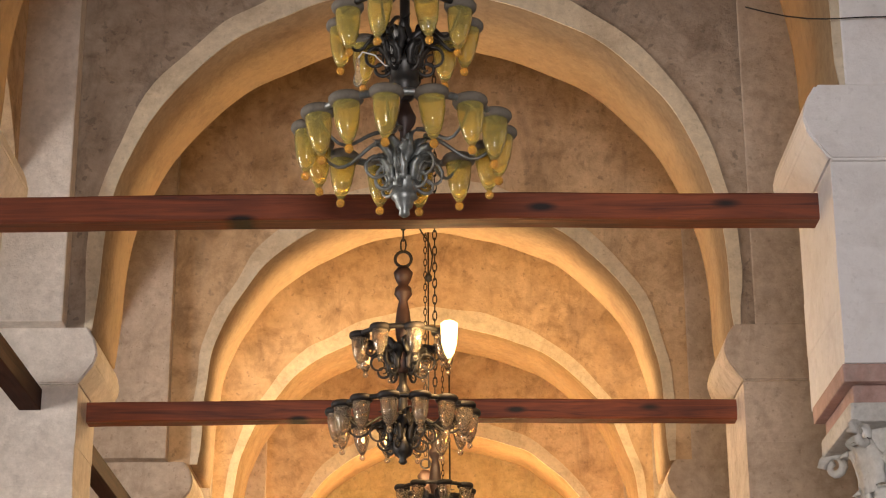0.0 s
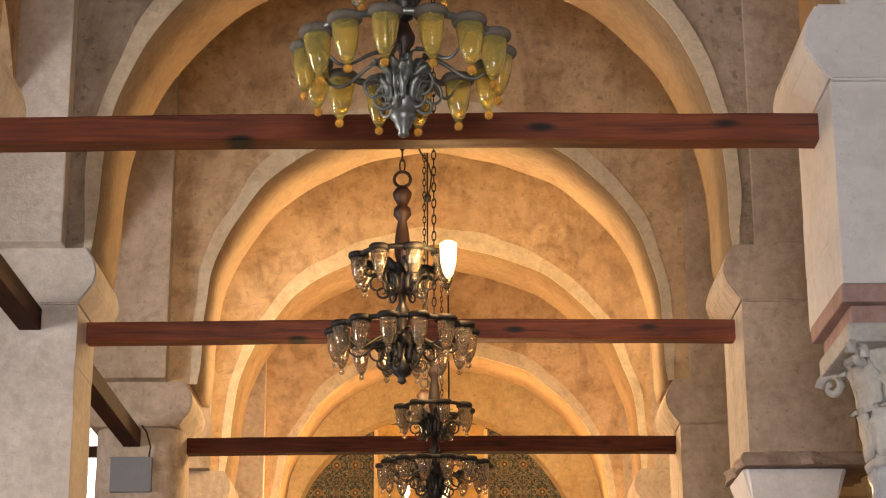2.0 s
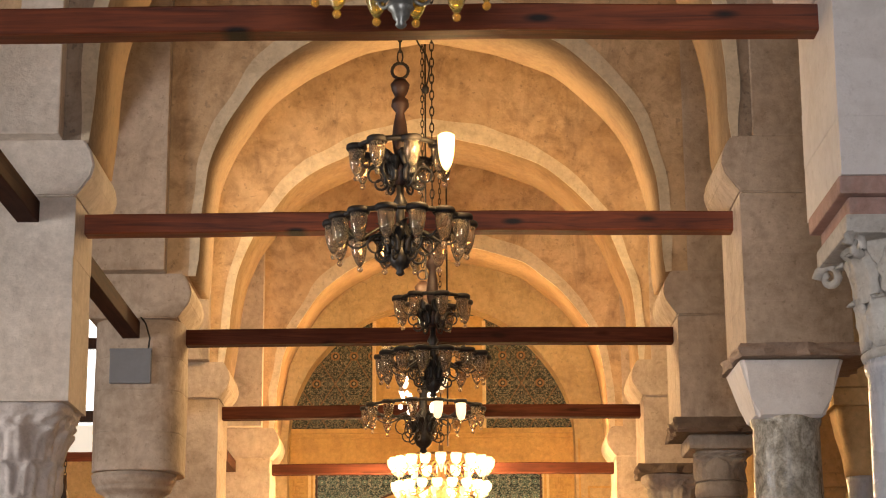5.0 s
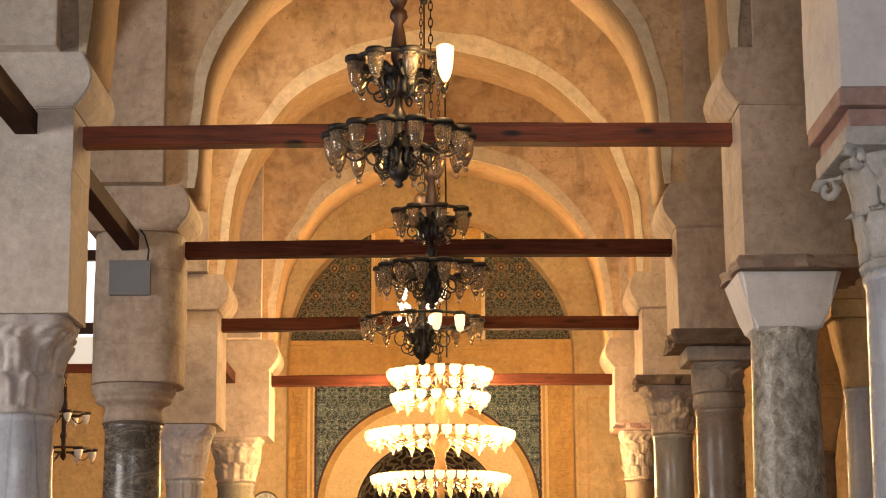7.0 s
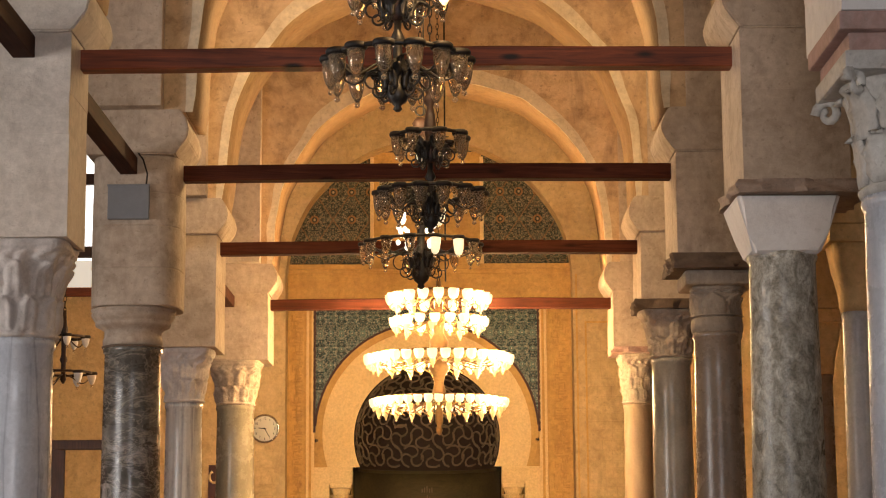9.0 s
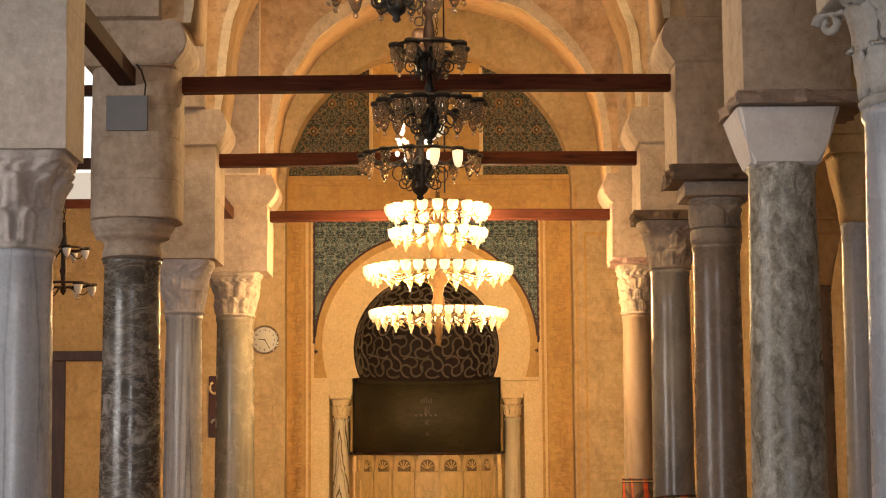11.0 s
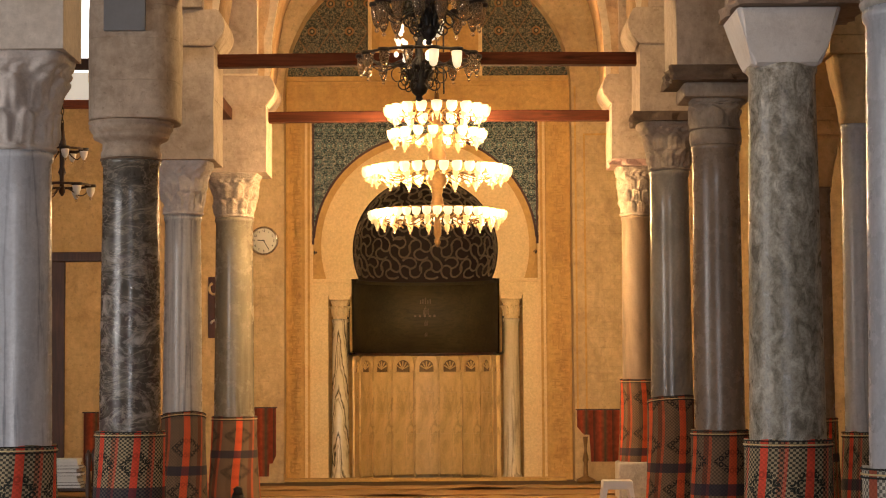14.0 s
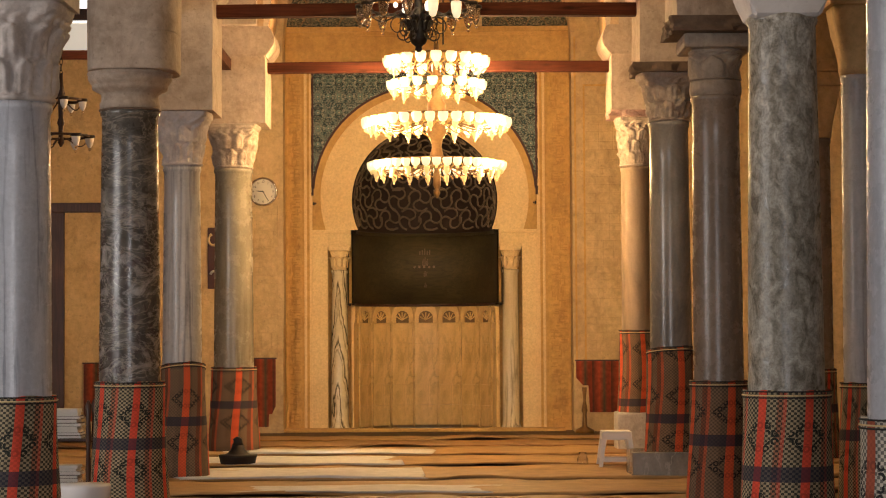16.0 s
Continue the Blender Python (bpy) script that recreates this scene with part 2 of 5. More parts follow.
def tiles(name, ground, leaf, flower, scale, fine, medal):
    """Painted tiles: mirrored arabesques, flower medallions on a diamond lattice, and the joints between tiles."""
    k = Mat(name, 0.55)
    k.b.inputs["Specular IOR Level"].default_value = 0.25
    x, y, z = k.split(k.geo)
    cv = k.node("ShaderNodeCombineXYZ")
    px = k.math("PINGPONG", k.math("ADD", x, 0.26 + scale * 40), scale)
    pz = k.math("PINGPONG", k.math("ADD", z, 0.02), scale * 1.5)
    k.link(px, cv.inputs[0])
    k.link(pz, cv.inputs[1])
    v = cv.outputs[0]
    n = k.noise(fine, 2, 0.5, at=v, warp=2.0)
    vine = k.ramp(k.math("ABSOLUTE", k.math("SUBTRACT", n, 0.5)), [(0.014, (1, 1, 1)), (0.034, (0, 0, 0))])
    n2 = k.noise(fine * 1.5, 2, 0.5, at=v, warp=1.0)
    c = k.mix(k.ramp(n2, [(0.5, (0, 0, 0)), (0.55, (1, 1, 1))]), ground, leaf)
    c = k.mix(vine, c, flower)
    u = k.math("DIVIDE", px, scale)
    w = k.math("DIVIDE", pz, scale * 1.5)
    lat = k.math("ABSOLUTE", k.math("SUBTRACT", k.math("ADD", u, w), 1.0))
    c = k.mix(k.math("MULTIPLY", k.math("LESS_THAN", lat, 0.04), 0.6), c, medal)
    for cu, cw in ((0.0, 0.0), (1.0, 1.0), (0.0, 1.0)):
        du, dw = k.math("SUBTRACT", u, cu), k.math("MULTIPLY", k.math("SUBTRACT", w, cw), 1.5)
        r = k.math("SQRT", k.math("ADD", k.math("MULTIPLY", du, du), k.math("MULTIPLY", dw, dw)))
        c = k.mix(k.math("LESS_THAN", r, 0.24), c, ground)
        c = k.mix(k.math("LESS_THAN", k.math("ABSOLUTE", k.math("SUBTRACT", r, 0.19)), 0.05), c, medal)
        c = k.mix(k.math("LESS_THAN", r, 0.08), c, flower)
    joint = k.math("MINIMUM", k.math("ABSOLUTE", k.math("SUBTRACT", k.math("FRACT", k.math("DIVIDE", k.math("ADD", x, 20.0), scale / 2)), 0.5)), k.math("ABSOLUTE", k.math("SUBTRACT", k.math("FRACT", k.math("DIVIDE", z, scale / 2)), 0.5)))
    c = k.mix(k.math("MULTIPLY", k.math("LESS_THAN", joint, 0.025), 0.6), c, tuple(q * 0.5 for q in ground))
    c = k.mix(0.4, c, k.ramp(k.noise(3.0), [(0.3, (0.55, 0.55, 0.55)), (0.7, (1, 1, 1))]), "MULTIPLY")
    k.color(c)
    k.bump(n, 0.2, 0.004)
    return k.m


PLASTER = stone("lime_plaster", (0.62, 0.51, 0.41), (0.48, 0.38, 0.29), (0.3, 0.22, 0.16), spots=0.6)
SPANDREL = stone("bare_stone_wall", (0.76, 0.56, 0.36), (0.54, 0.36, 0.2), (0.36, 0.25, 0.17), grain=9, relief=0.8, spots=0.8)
# arch undersides: their shade is put into a darker plaster colour
SOFFIT = stone("shaded_arch_plaster", (0.4, 0.265, 0.14), (0.32, 0.195, 0.095), (0.27, 0.16, 0.075), relief=0.3, spots=0.45)
RING = stone("pale_arch_ring", (0.8, 0.69, 0.52), (0.68, 0.56, 0.39), (0.46, 0.34, 0.22), relief=0.5, spots=0.4)
# first two arch walls: greyer, dimmer daylight put into the stone colour
GREY_SPANDREL = stone("daylit_grey_brown_wall", (0.52, 0.42, 0.33), (0.33, 0.25, 0.19), (0.19, 0.15, 0.12), grain=9, relief=0.9, spots=0.8)
HEM = plain("black_cream_hem", (0.05, 0.045, 0.04), 0.95, 0, 0.7, 60)
WHITEWASH = stone("old_whitewash", (0.82, 0.74, 0.66), (0.68, 0.6, 0.52), (0.56, 0.47, 0.4), spots=0.35)
# lighter whitewash; on the first right pier the stronger light is in the colour
WHITE_BRIGHT = stone("bright_whitewash", (0.88, 0.85, 0.83), (0.8, 0.76, 0.74), (0.62, 0.55, 0.5), spots=0.25, grit=0.15)
DUSTY = plain("dusty_grey_brown_metal", (0.2, 0.17, 0.13), 0.8, 0.1, 0.4, 40)
# emission stands in for white reflections on crystals
BEAD = glow("reflection_glow_bead", (1.0, 0.93, 0.82), 3.0)
DARK_FLOOR = stone("dark_stone_floor", (0.14, 0.09, 0.05), (0.08, 0.05, 0.03), (0.05, 0.03, 0.02))
SHEET = plain("off_white_cotton", (0.76, 0.74, 0.72), 0.7, 0, 0.3, 6, 0.5)
SKY_GLOW = glow("bright_daylight", (1.0, 0.99, 0.96), 2.5)
# glow in place of daylight on the whitewashed sill
SILL_GLOW = glow("lit_sill_glow", (1.0, 0.9, 0.78), 0.85)
ASHLAR = stone("ashlar_limestone", (0.8, 0.6, 0.33), (0.64, 0.45, 0.23), (0.38, 0.3, 0.22), grain=11, relief=0.6)
GOLD_STONE = stone("ochre_painted_stone", (0.78, 0.5, 0.18), (0.64, 0.39, 0.13), (0.44, 0.25, 0.09), relief=0.35, spots=0.4)
# worn relief: the carving's shade lines are put into a darker ochre
CARVED_GOLD = stone("shaded_worn_relief", (0.7, 0.43, 0.15), (0.57, 0.34, 0.115), (0.3, 0.17, 0.06), relief=0.5, spots=0.4)
PALE_OCHRE = stone("pale_ochre_plaster", (0.95, 0.75, 0.42), (0.9, 0.67, 0.34), (0.74, 0.5, 0.23), relief=0.15, spots=0.1, grain=30)
CARVED = stone("carved_capital_stone", (0.56, 0.48, 0.4), (0.38, 0.31, 0.25), (0.22, 0.18, 0.14), grain=20, relief=0.9)
CARVED_WHITE = stone("white_carved_stone", (0.72, 0.7, 0.66), (0.56, 0.53, 0.48), (0.36, 0.31, 0.27), grain=20, relief=0.7)
RED_STONE = stone("reddish_impost_stone", (0.6, 0.4, 0.35), (0.44, 0.26, 0.22), (0.62, 0.55, 0.5), grain=18, relief=0.9)
CARVED_PALE = stone("pale_weathered_carved_stone", (0.82, 0.76, 0.72), (0.64, 0.57, 0.53), (0.4, 0.34, 0.31), grain=20, relief=0.9, spots=0.45)
ROSE_SLAB = stone("rose_brown_rubble_stone", (0.5, 0.38, 0.3), (0.34, 0.25, 0.2), (0.22, 0.15, 0.12), grain=18, relief=1.0)
DARK_SLAB = stone("dark_weathered_slab", (0.2, 0.14, 0.1), (0.1, 0.07, 0.05), (0.3, 0.22, 0.16), grain=18)
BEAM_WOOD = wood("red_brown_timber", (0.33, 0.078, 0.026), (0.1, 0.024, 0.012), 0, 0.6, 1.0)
# far tie beams: same red timber, darkened in colour for the shade there
BEAM_FAR = wood("shaded_red_timber", (0.1, 0.03, 0.016), (0.04, 0.014, 0.009), 0, 0.8, 0.6)
BEAM_WOOD_Y = wood("dark_brown_timber", (0.075, 0.03, 0.018), (0.035, 0.015, 0.01), 1, 0.75)
DARK_WOOD = wood("dark_stained_wood", (0.09, 0.04, 0.025), (0.035, 0.016, 0.012), 2, 0.4)
DOME_BLACK = plain("purple_black_painted_wood", (0.022, 0.013, 0.012), 0.8, 0, 0.4, 8)
MIHRAB_WOOD = wood("black_green_painted_wood", (0.075, 0.062, 0.026), (0.04, 0.034, 0.015), 0, 0.65)
CEILING_WOOD = wood("ceiling_boards", (0.16, 0.09, 0.05), (0.08, 0.045, 0.03), 0, 0.7)
GREY_BLUE = marble("blue_grey_marble", (0.62, 0.64, 0.69), (0.42, 0.44, 0.49), (0.25, 0.26, 0.3), 1.6, (2.4, 2.4, 0.18), 0.2, 0.6, 0.04)
BLACK_MARBLE = breccia("black_white_veined_marble")
WHITE_STREAK = marble("white_grey_streaked_marble", (0.6, 0.58, 0.55), (0.32, 0.31, 0.31), (0.22, 0.21, 0.22), 1.6, (3.5, 3.5, 0.1), 0.22, 0.3, 0.05)
OLIVE_MARBLE = marble("olive_grey_marble", (0.34, 0.31, 0.24), (0.2, 0.18, 0.13), (0.14, 0.12, 0.09), 1.2, (2, 2, 0.4), 0.18, 0.6)
SPECKLED = granite("speckled_grey_granite")
BROWN_MARBLE = marble("brown_grey_marble", (0.33, 0.26, 0.2), (0.21, 0.165, 0.13), (0.14, 0.11, 0.09), 1.2, (1.6, 1.6, 0.4), 0.2, 0.6)
GREY_MARBLE = marble("dark_grey_marble", (0.36, 0.34, 0.31), (0.15, 0.145, 0.14), (0.45, 0.42, 0.38), 1.3, (1, 1, 0.6), 0.15, 0.8, 0.012)
WARM_MARBLE = marble("warm_tan_marble", (0.42, 0.32, 0.22), (0.26, 0.19, 0.13), (0.16, 0.12, 0.09), 1.8, (2, 2, 0.4), 0.35, 1.0)
ONYX = onyx("banded_white_green_onyx")
ONYX_PALE = marble("pale_streaked_onyx", (0.85, 0.74, 0.5), (0.6, 0.5, 0.31), (0.3, 0.25, 0.15), 2.0, (2.4, 2.4, 0.25), 0.14, 0.4, 0.06)
MIHRAB_PANEL = marble("cream_marble_panels", (0.88, 0.64, 0.29), (0.62, 0.42, 0.16), (0.42, 0.28, 0.1), 2.2, (1.5, 1.5, 0.6), 0.3, 0.5, 0.04)
# shell hollows: recess shade painted as a darker stone
SHELL_STONE = stone("shaded_shell_stone", (0.36, 0.26, 0.14), (0.26, 0.18, 0.09), (0.18, 0.12, 0.06), grain=24, relief=0.4)
BRONZE = plain("dark_patinated_bronze", (0.055, 0.05, 0.045), 0.42, 0.6, 0.5, 30)
SILVER_BRONZE = plain("grey_green_cast_metal", (0.3, 0.31, 0.29), 0.4, 0.6, 0.6, 40)
BRASS = plain("old_brass", (0.26, 0.15, 0.055), 0.4, 0.4, 0.4, 30)
GILT = plain("bright_gilt_metal", (0.62, 0.4, 0.13), 0.3, 0.7, 0.3, 30)
COPPER_STEM = plain("copper_brown_metal", (0.05, 0.024, 0.017), 0.5, 0.15, 0.5, 25)
IRON = plain("black_iron", (0.03, 0.025, 0.022), 0.6, 0.5)
AMBER = glass("amber_glass", (0.98, 0.84, 0.3), 0.09, 0.82)
SMOKE = glass("smoky_grey_glass", (0.7, 0.6, 0.46), 0.05, 0.88)
TIP = glass("amber_glass_ball", (1.0, 0.6, 0.14), 0.05, 0.7)
CLEAR = glass("clear_glass_drop", (0.95, 0.88, 0.72), 0.05, 0.9)
LIT = glow("lit_glass_cup", (1.0, 0.83, 0.52), 1.5)
LIT_DROP = glow("lit_crystal_drop", (1.0, 0.68, 0.28), 0.7, (0.85, 0.7, 0.4))
BULB = glow("glowing_bulb", (1.0, 0.7, 0.3), 2.6)
WHITE_PLASTIC = plain("white_plastic", (0.8, 0.8, 0.8), 0.35, 0, 0.06)
PAPER = plain("white_book_pages", (0.75, 0.73, 0.68), 0.8, 0, 0.15, 40)
CLOCK_FACE = plain("ivory_clock_face", (0.78, 0.74, 0.64), 0.5, 0, 0.05)
CHROME = plain("polished_steel", (0.7, 0.68, 0.62), 0.18, 1.0, 0.1)
INK = plain("black_paint", (0.02, 0.02, 0.02), 0.5)
GREY_BOX = plain("grey_metal_sheet", (0.2, 0.205, 0.22), 0.5, 0.2, 0.15)
GOLD_PAINT = plain("dull_gold_paint", (0.2, 0.15, 0.1), 0.6, 0.1, 0.4, 30)
MAROON = plain("maroon_inlay", (0.06, 0.015, 0.012), 0.5)
MAT_STRAW = plain("golden_straw_mat", (0.52, 0.31, 0.12), 0.5, 0, 0.5, 4, 0.5)
MAT_BROWN = plain("brown_woven_mat", (0.4, 0.22, 0.09), 0.5, 0, 0.5, 4, 0.5)
KILIM_RED = kilim("red_green_kilim", (0.85, 0.1, 0.05), (0.46, 0.37, 0.23), (0.02, 0.024, 0.02), 0.3, 0.06, 0.9)
KILIM_BROWN = kilim("brown_red_kilim", (0.75, 0.12, 0.04), (0.25, 0.165, 0.1), (0.03, 0.024, 0.02), 0.42, 0.13, 0.5)
KILIM_PALE = kilim("black_cream_kilim", (0.5, 0.12, 0.06), (0.72, 0.66, 0.55), (0.03, 0.03, 0.03), 0.36, 0.16)
TILE_UPPER = tiles("ochre_green_tiles", (0.028, 0.035, 0.028), (0.1, 0.115, 0.085), (0.4, 0.32, 0.2), 0.3, 15, (0.3, 0.16, 0.07))
TILE_LOWER = tiles("blue_green_tiles", (0.006, 0.022, 0.028), (0.03, 0.085, 0.1), (0.55, 0.58, 0.52), 0.17, 19, (0.2, 0.3, 0.29))



# ---- mesh helpers ----
def part(name, bm, mat, parent=None, label="", smooth=False, at=None):
    """Links a bmesh as one mesh object, under its thing where one is given."""
    me = bpy.data.meshes.new(name)
    if smooth:
        for f in bm.faces:
            f.smooth = True
    bm.to_mesh(me)
    bm.free()
    me.materials.append(mat)
    ob = new(name, me)
    if parent:
        ob.parent = parent
    if at is not None:
        ob.matrix_basis = at
    if label:
        ob["label"] = label
    return ob


def thing(name, x, y, z, label, category, group="", kind="", turn=0):
    ob = new(name)
    ob.matrix_basis = pose(x, y, z, 0, 0, turn)
    return tagged(ob, label, category, group, kind)


def box(x0, x1, y0, y1, z0, z1, bevel=0.0, bm=None):
    bm = bm or bmesh.new()
    m = Matrix.LocRotScale(((x0 + x1) / 2, (y0 + y1) / 2, (z0 + z1) / 2), None, (x1 - x0, y1 - y0, z1 - z0))
    made = bmesh.ops.create_cube(bm, size=1, matrix=m)
    if bevel:
        edges = list({e for v in made["verts"] for e in v.link_edges})
        bmesh.ops.bevel(bm, geom=edges, offset=bevel, segments=2, affect="EDGES", profile=0.6)
    return bm


def lathe(profile, n=32, bm=None, cx=0, cy=0, wobble=0.0, closed=True):
    """Turns (radius, height) pairs round the upright axis."""
    bm = bm or bmesh.new()
    rings = []
    for i, (r, z) in enumerate(profile):
        rings.append([bm.verts.new((cx + r * (1 + wobble * math.sin(3 * a + i)) * math.cos(a), cy + r * math.sin(a), z)) for a in (2 * math.pi * k / n for k in range(n))])
    for lo, hi in zip(rings, rings[1:]):
        for k in range(n):
            bm.faces.new((lo[k], lo[(k + 1) % n], hi[(k + 1) % n], hi[k]))
    if closed:
        bm.faces.new(rings[0][::-1])
        bm.faces.new(rings[-1])
    return bm


def tube(points, r, n=8, bm=None):
    """A round bar along points; r may be one radius or one per point."""
    bm = bm or bmesh.new()
    pts = [Vector(p) for p in points]
    rings = []
    for i, p in enumerate(pts):
        d = (pts[min(i + 1, len(pts) - 1)] - pts[max(i - 1, 0)]).normalized()
        side = d.cross(Vector((0.31, 0.17, 0.93))).normalized()
        up = side.cross(d)
        rr = r[i] if isinstance(r, (list, tuple)) else r
        rings.append([bm.verts.new(p + rr * (math.cos(a) * side + math.sin(a) * up)) for a in (2 * math.pi * k / n for k in range(n))])
    for lo, hi in zip(rings, rings[1:]):
        for k in range(n):
            bm.faces.new((lo[k], lo[(k + 1) % n], hi[(k + 1) % n], hi[k]))
    bm.faces.new(rings[0][::-1])
    bm.faces.new(rings[-1])
    bmesh.ops.recalc_face_normals(bm, faces=bm.faces[:])
    return bm


def plate(outline, y0, y1, bm=None):
    """A flat upright plate between y0 (front) and y1, from an (x, z) outline."""
    bm = bm or bmesh.new()
    a = [bm.verts.new((x, y0, z)) for x, z in outline]
    b = [bm.verts.new((x, y1, z)) for x, z in outline]
    n = len(a)
    fs = [bm.faces.new(a), bm.faces.new(b[::-1])]
    for i in range(n):
        fs.append(bm.faces.new((a[i], b[i], b[(i + 1) % n], a[(i + 1) % n])))
    bmesh.ops.recalc_face_normals(bm, faces=bm.faces[:])
    return bm


def strip_between(inner, outer, y0, y1, bm=None):
    """A solid band between two open (x, z) polylines of equal length."""
    bm = bm or bmesh.new()
    cols = []
    for (xi, zi), (xo, zo) in zip(inner, outer):
        cols.append([bm.verts.new(p) for p in ((xi, y0, zi), (xo, y0, zo), (xo, y1, zo), (xi, y1, zi))])
    for a, b in zip(cols, cols[1:]):
        for k in range(4):
            bm.faces.new((a[k], a[(k + 1) % 4], b[(k + 1) % 4], b[k]))
    bm.faces.new(cols[0][::-1])
    bm.faces.new(cols[-1])
    bmesh.ops.recalc_face_normals(bm, faces=bm.faces[:])
    return bm


def arch_line(cx, half, zc, z0, n=36, pinch=0.0, rough=0.0):
    """Left foot, up and over, to the right foot: straight legs and a round head; pinch draws the feet in like a horseshoe."""
    pts = []
    steps = 6
    for i in range(steps):
        f = i / steps
        pts.append((cx - half + pinch * (1 - f) ** 2, z0 + (zc - z0) * f))
    for i in range(n + 1):
        a = math.pi * (1 - i / n)
        pts.append((cx + half * math.cos(a), zc + half * math.sin(a)))
    for i in range(steps):
        f = (i + 1) / steps
        pts.append((cx + half - pinch * f ** 2, zc - (zc - z0) * f))
    if rough:
        pts = [(x + rough * noise.noise((x * 2.3, z * 2.3, cx * 7)), z + rough * noise.noise((x * 2.3, z * 2.3, 9 + cx))) for x, z in pts]
    return pts
# ---- the large structure ----
ROW_Y = [9.4, 13.4, 17.4, 21.6, 26.3]          # the rows of columns across the nave
LEFT_X = [-2.72, -2.9, -2.74, -2.83, -2.76]     # column axes
RIGHT_X = [2.28, 2.33, 2.43, 2.5, 2.59]
NAVE_L = [-2.36, -2.5, -2.34, -2.45, -2.3]    # nave faces of the piers
NAVE_R = [1.88, 2.02, 2.05, 2.15, 2.25]
WALL_Y = 31.5

floor_bm = box(-12, 12, -4, WALL_Y + 0.5, -0.2, 0)
tagged(part("floor", floor_bm, DARK_FLOOR), "brown stone floor under prayer mats", "floor", kind="structure")
ceil = box(-12, 12, -4, WALL_Y + 0.5, 9.8, 10.0)
tagged(part("ceiling", ceil, CEILING_WOOD), "dark boarded timber ceiling", "ceiling", kind="structure")
west = tagged(new("wall_west"), "plain lime-plastered hall wall with an unseen gap added for sunlight", "wall", kind="structure")
# the high gap is invented, to let a sun patch onto the mats
for y0, y1, z0, z1 in ((-4, 25.2, 0, 10), (25.65, 32, 0, 10), (25.2, 25.65, 0, 6.9), (25.2, 25.65, 7.75, 10)):
    part("face", box(-12.2, -12, y0, y1, z0, z1), PLASTER, west)
for name, b in (("wall_east", (12, 12.4, -4, 32)), ("wall_north", (-12.4, 12.4, -4.4, -4))):
    tagged(part(name, box(*b, -0.2, 10.0), PLASTER), "plain lime-plastered hall wall", "wall", kind="structure")


ARCH = [(-0.24, 6.1, 2.25), (-0.22, 6.12, 2.25), (-0.11, 6.14, 2.12), (-0.13, 6.04, 2.3), (-0.03, 6.02, 2.27)]  # axis, centre height, radius


def horseshoe(cx, zc, r, z0, n=72, rough=0.0, rise=None, foot=0.0):
    """A round arch whose feet draw in a little below its centre and part again by foot at their ends."""
    legs = (0.25, 0.5, 0.75, 1.0)
    pts = [(cx - r * (1 - 0.03 * f * f) - foot * f * f, zc - (zc - z0) * f) for f in reversed(legs)]
    pts += [(cx + r * math.cos(a), zc + (rise or r) * math.sin(a)) for a in (math.pi - math.pi * k / n for k in range(n + 1))]
    pts += [(cx + r * (1 - 0.03 * f * f) + foot * f * f, zc - (zc - z0) * f) for f in legs]
    if rough:
        pts = [(x + rough * noise.noise((x * 2.3, z * 2.3, cx * 7 + zc)), z + rough * noise.noise((x * 2.3, z * 2.3, 9 + cx))) for x, z in pts]
    return pts


def arch_wall(i):
    """The transverse arch wall over one row of columns, from the corbels up."""
    y, d = ROW_Y[i], 0.42
    cx, zc, r1 = ARCH[i]
    outer = horseshoe(cx, zc, r1 + 0.01, 5.58, rough=0.05, foot=0.06)
    inner = horseshoe(cx, zc, r1 - 0.085, 5.58, rough=0.03, rise=r1 - 0.2, foot=0.1)
    edge_l, edge_r = NAVE_L[i] - 0.75, NAVE_R[i] + 0.75
    far = []
    for x, z in outer:
        dx, dz = x - cx, z - zc
        if dz <= 0:
            far.append((edge_l if dx < 0 else edge_r, z))
        else:
            s = min(((edge_r - cx) if dx > 0 else (cx - edge_l)) / max(abs(dx), 1e-6), (9.8 - zc) / dz)
            far.append((cx + dx * s, zc + dz * s))
    w = tagged(new("arch_wall"), "plastered horseshoe arch spanning the nave above a timber tie beam", "arch", "transverse arches", "structure")
    # colour carries the light: golden lamplight far off, grey daylight near
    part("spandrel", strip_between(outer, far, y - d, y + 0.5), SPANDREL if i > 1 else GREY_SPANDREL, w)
    part("ring", strip_between(inner, outer, y - d - 0.012, y - d + 0.002), RING, w, "broad pale plaster band round the arch")
    # smooth underside, its plaster coloured dark to hold the shade
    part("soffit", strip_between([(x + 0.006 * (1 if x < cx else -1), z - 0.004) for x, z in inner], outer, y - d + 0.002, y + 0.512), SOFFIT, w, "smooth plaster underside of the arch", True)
    return w


for i in range(5):
    arch_wall(i)


def corbel(i, side):
    """A coved block below the foot of an arch, across the whole pier."""
    x = NAVE_L[i] if side < 0 else NAVE_R[i]
    s = -side
    y = ROW_Y[i]
    prof = [(-0.78 * s, 5.6), (0.05 * s, 5.6), (0.1 * s, 5.52), (0.125 * s, 5.42), (0.105 * s, 5.34), (0.04 * s, 5.25), (0.0, 5.2), (-0.78 * s, 5.2)]
    bm = plate([(x + px, z) for px, z in prof], y - 0.455, y + 0.515)
    bmesh.ops.bevel(bm, geom=bm.edges[:], offset=0.012, segments=2, affect="EDGES")
    tagged(part("corbel", bm, WHITE_BRIGHT if i == 0 and side > 0 else WHITEWASH if i == 0 or (i == 1 and side < 0) else PLASTER), "coved plaster corbel at the foot of an arch", "corbel", "corbels", "structure")


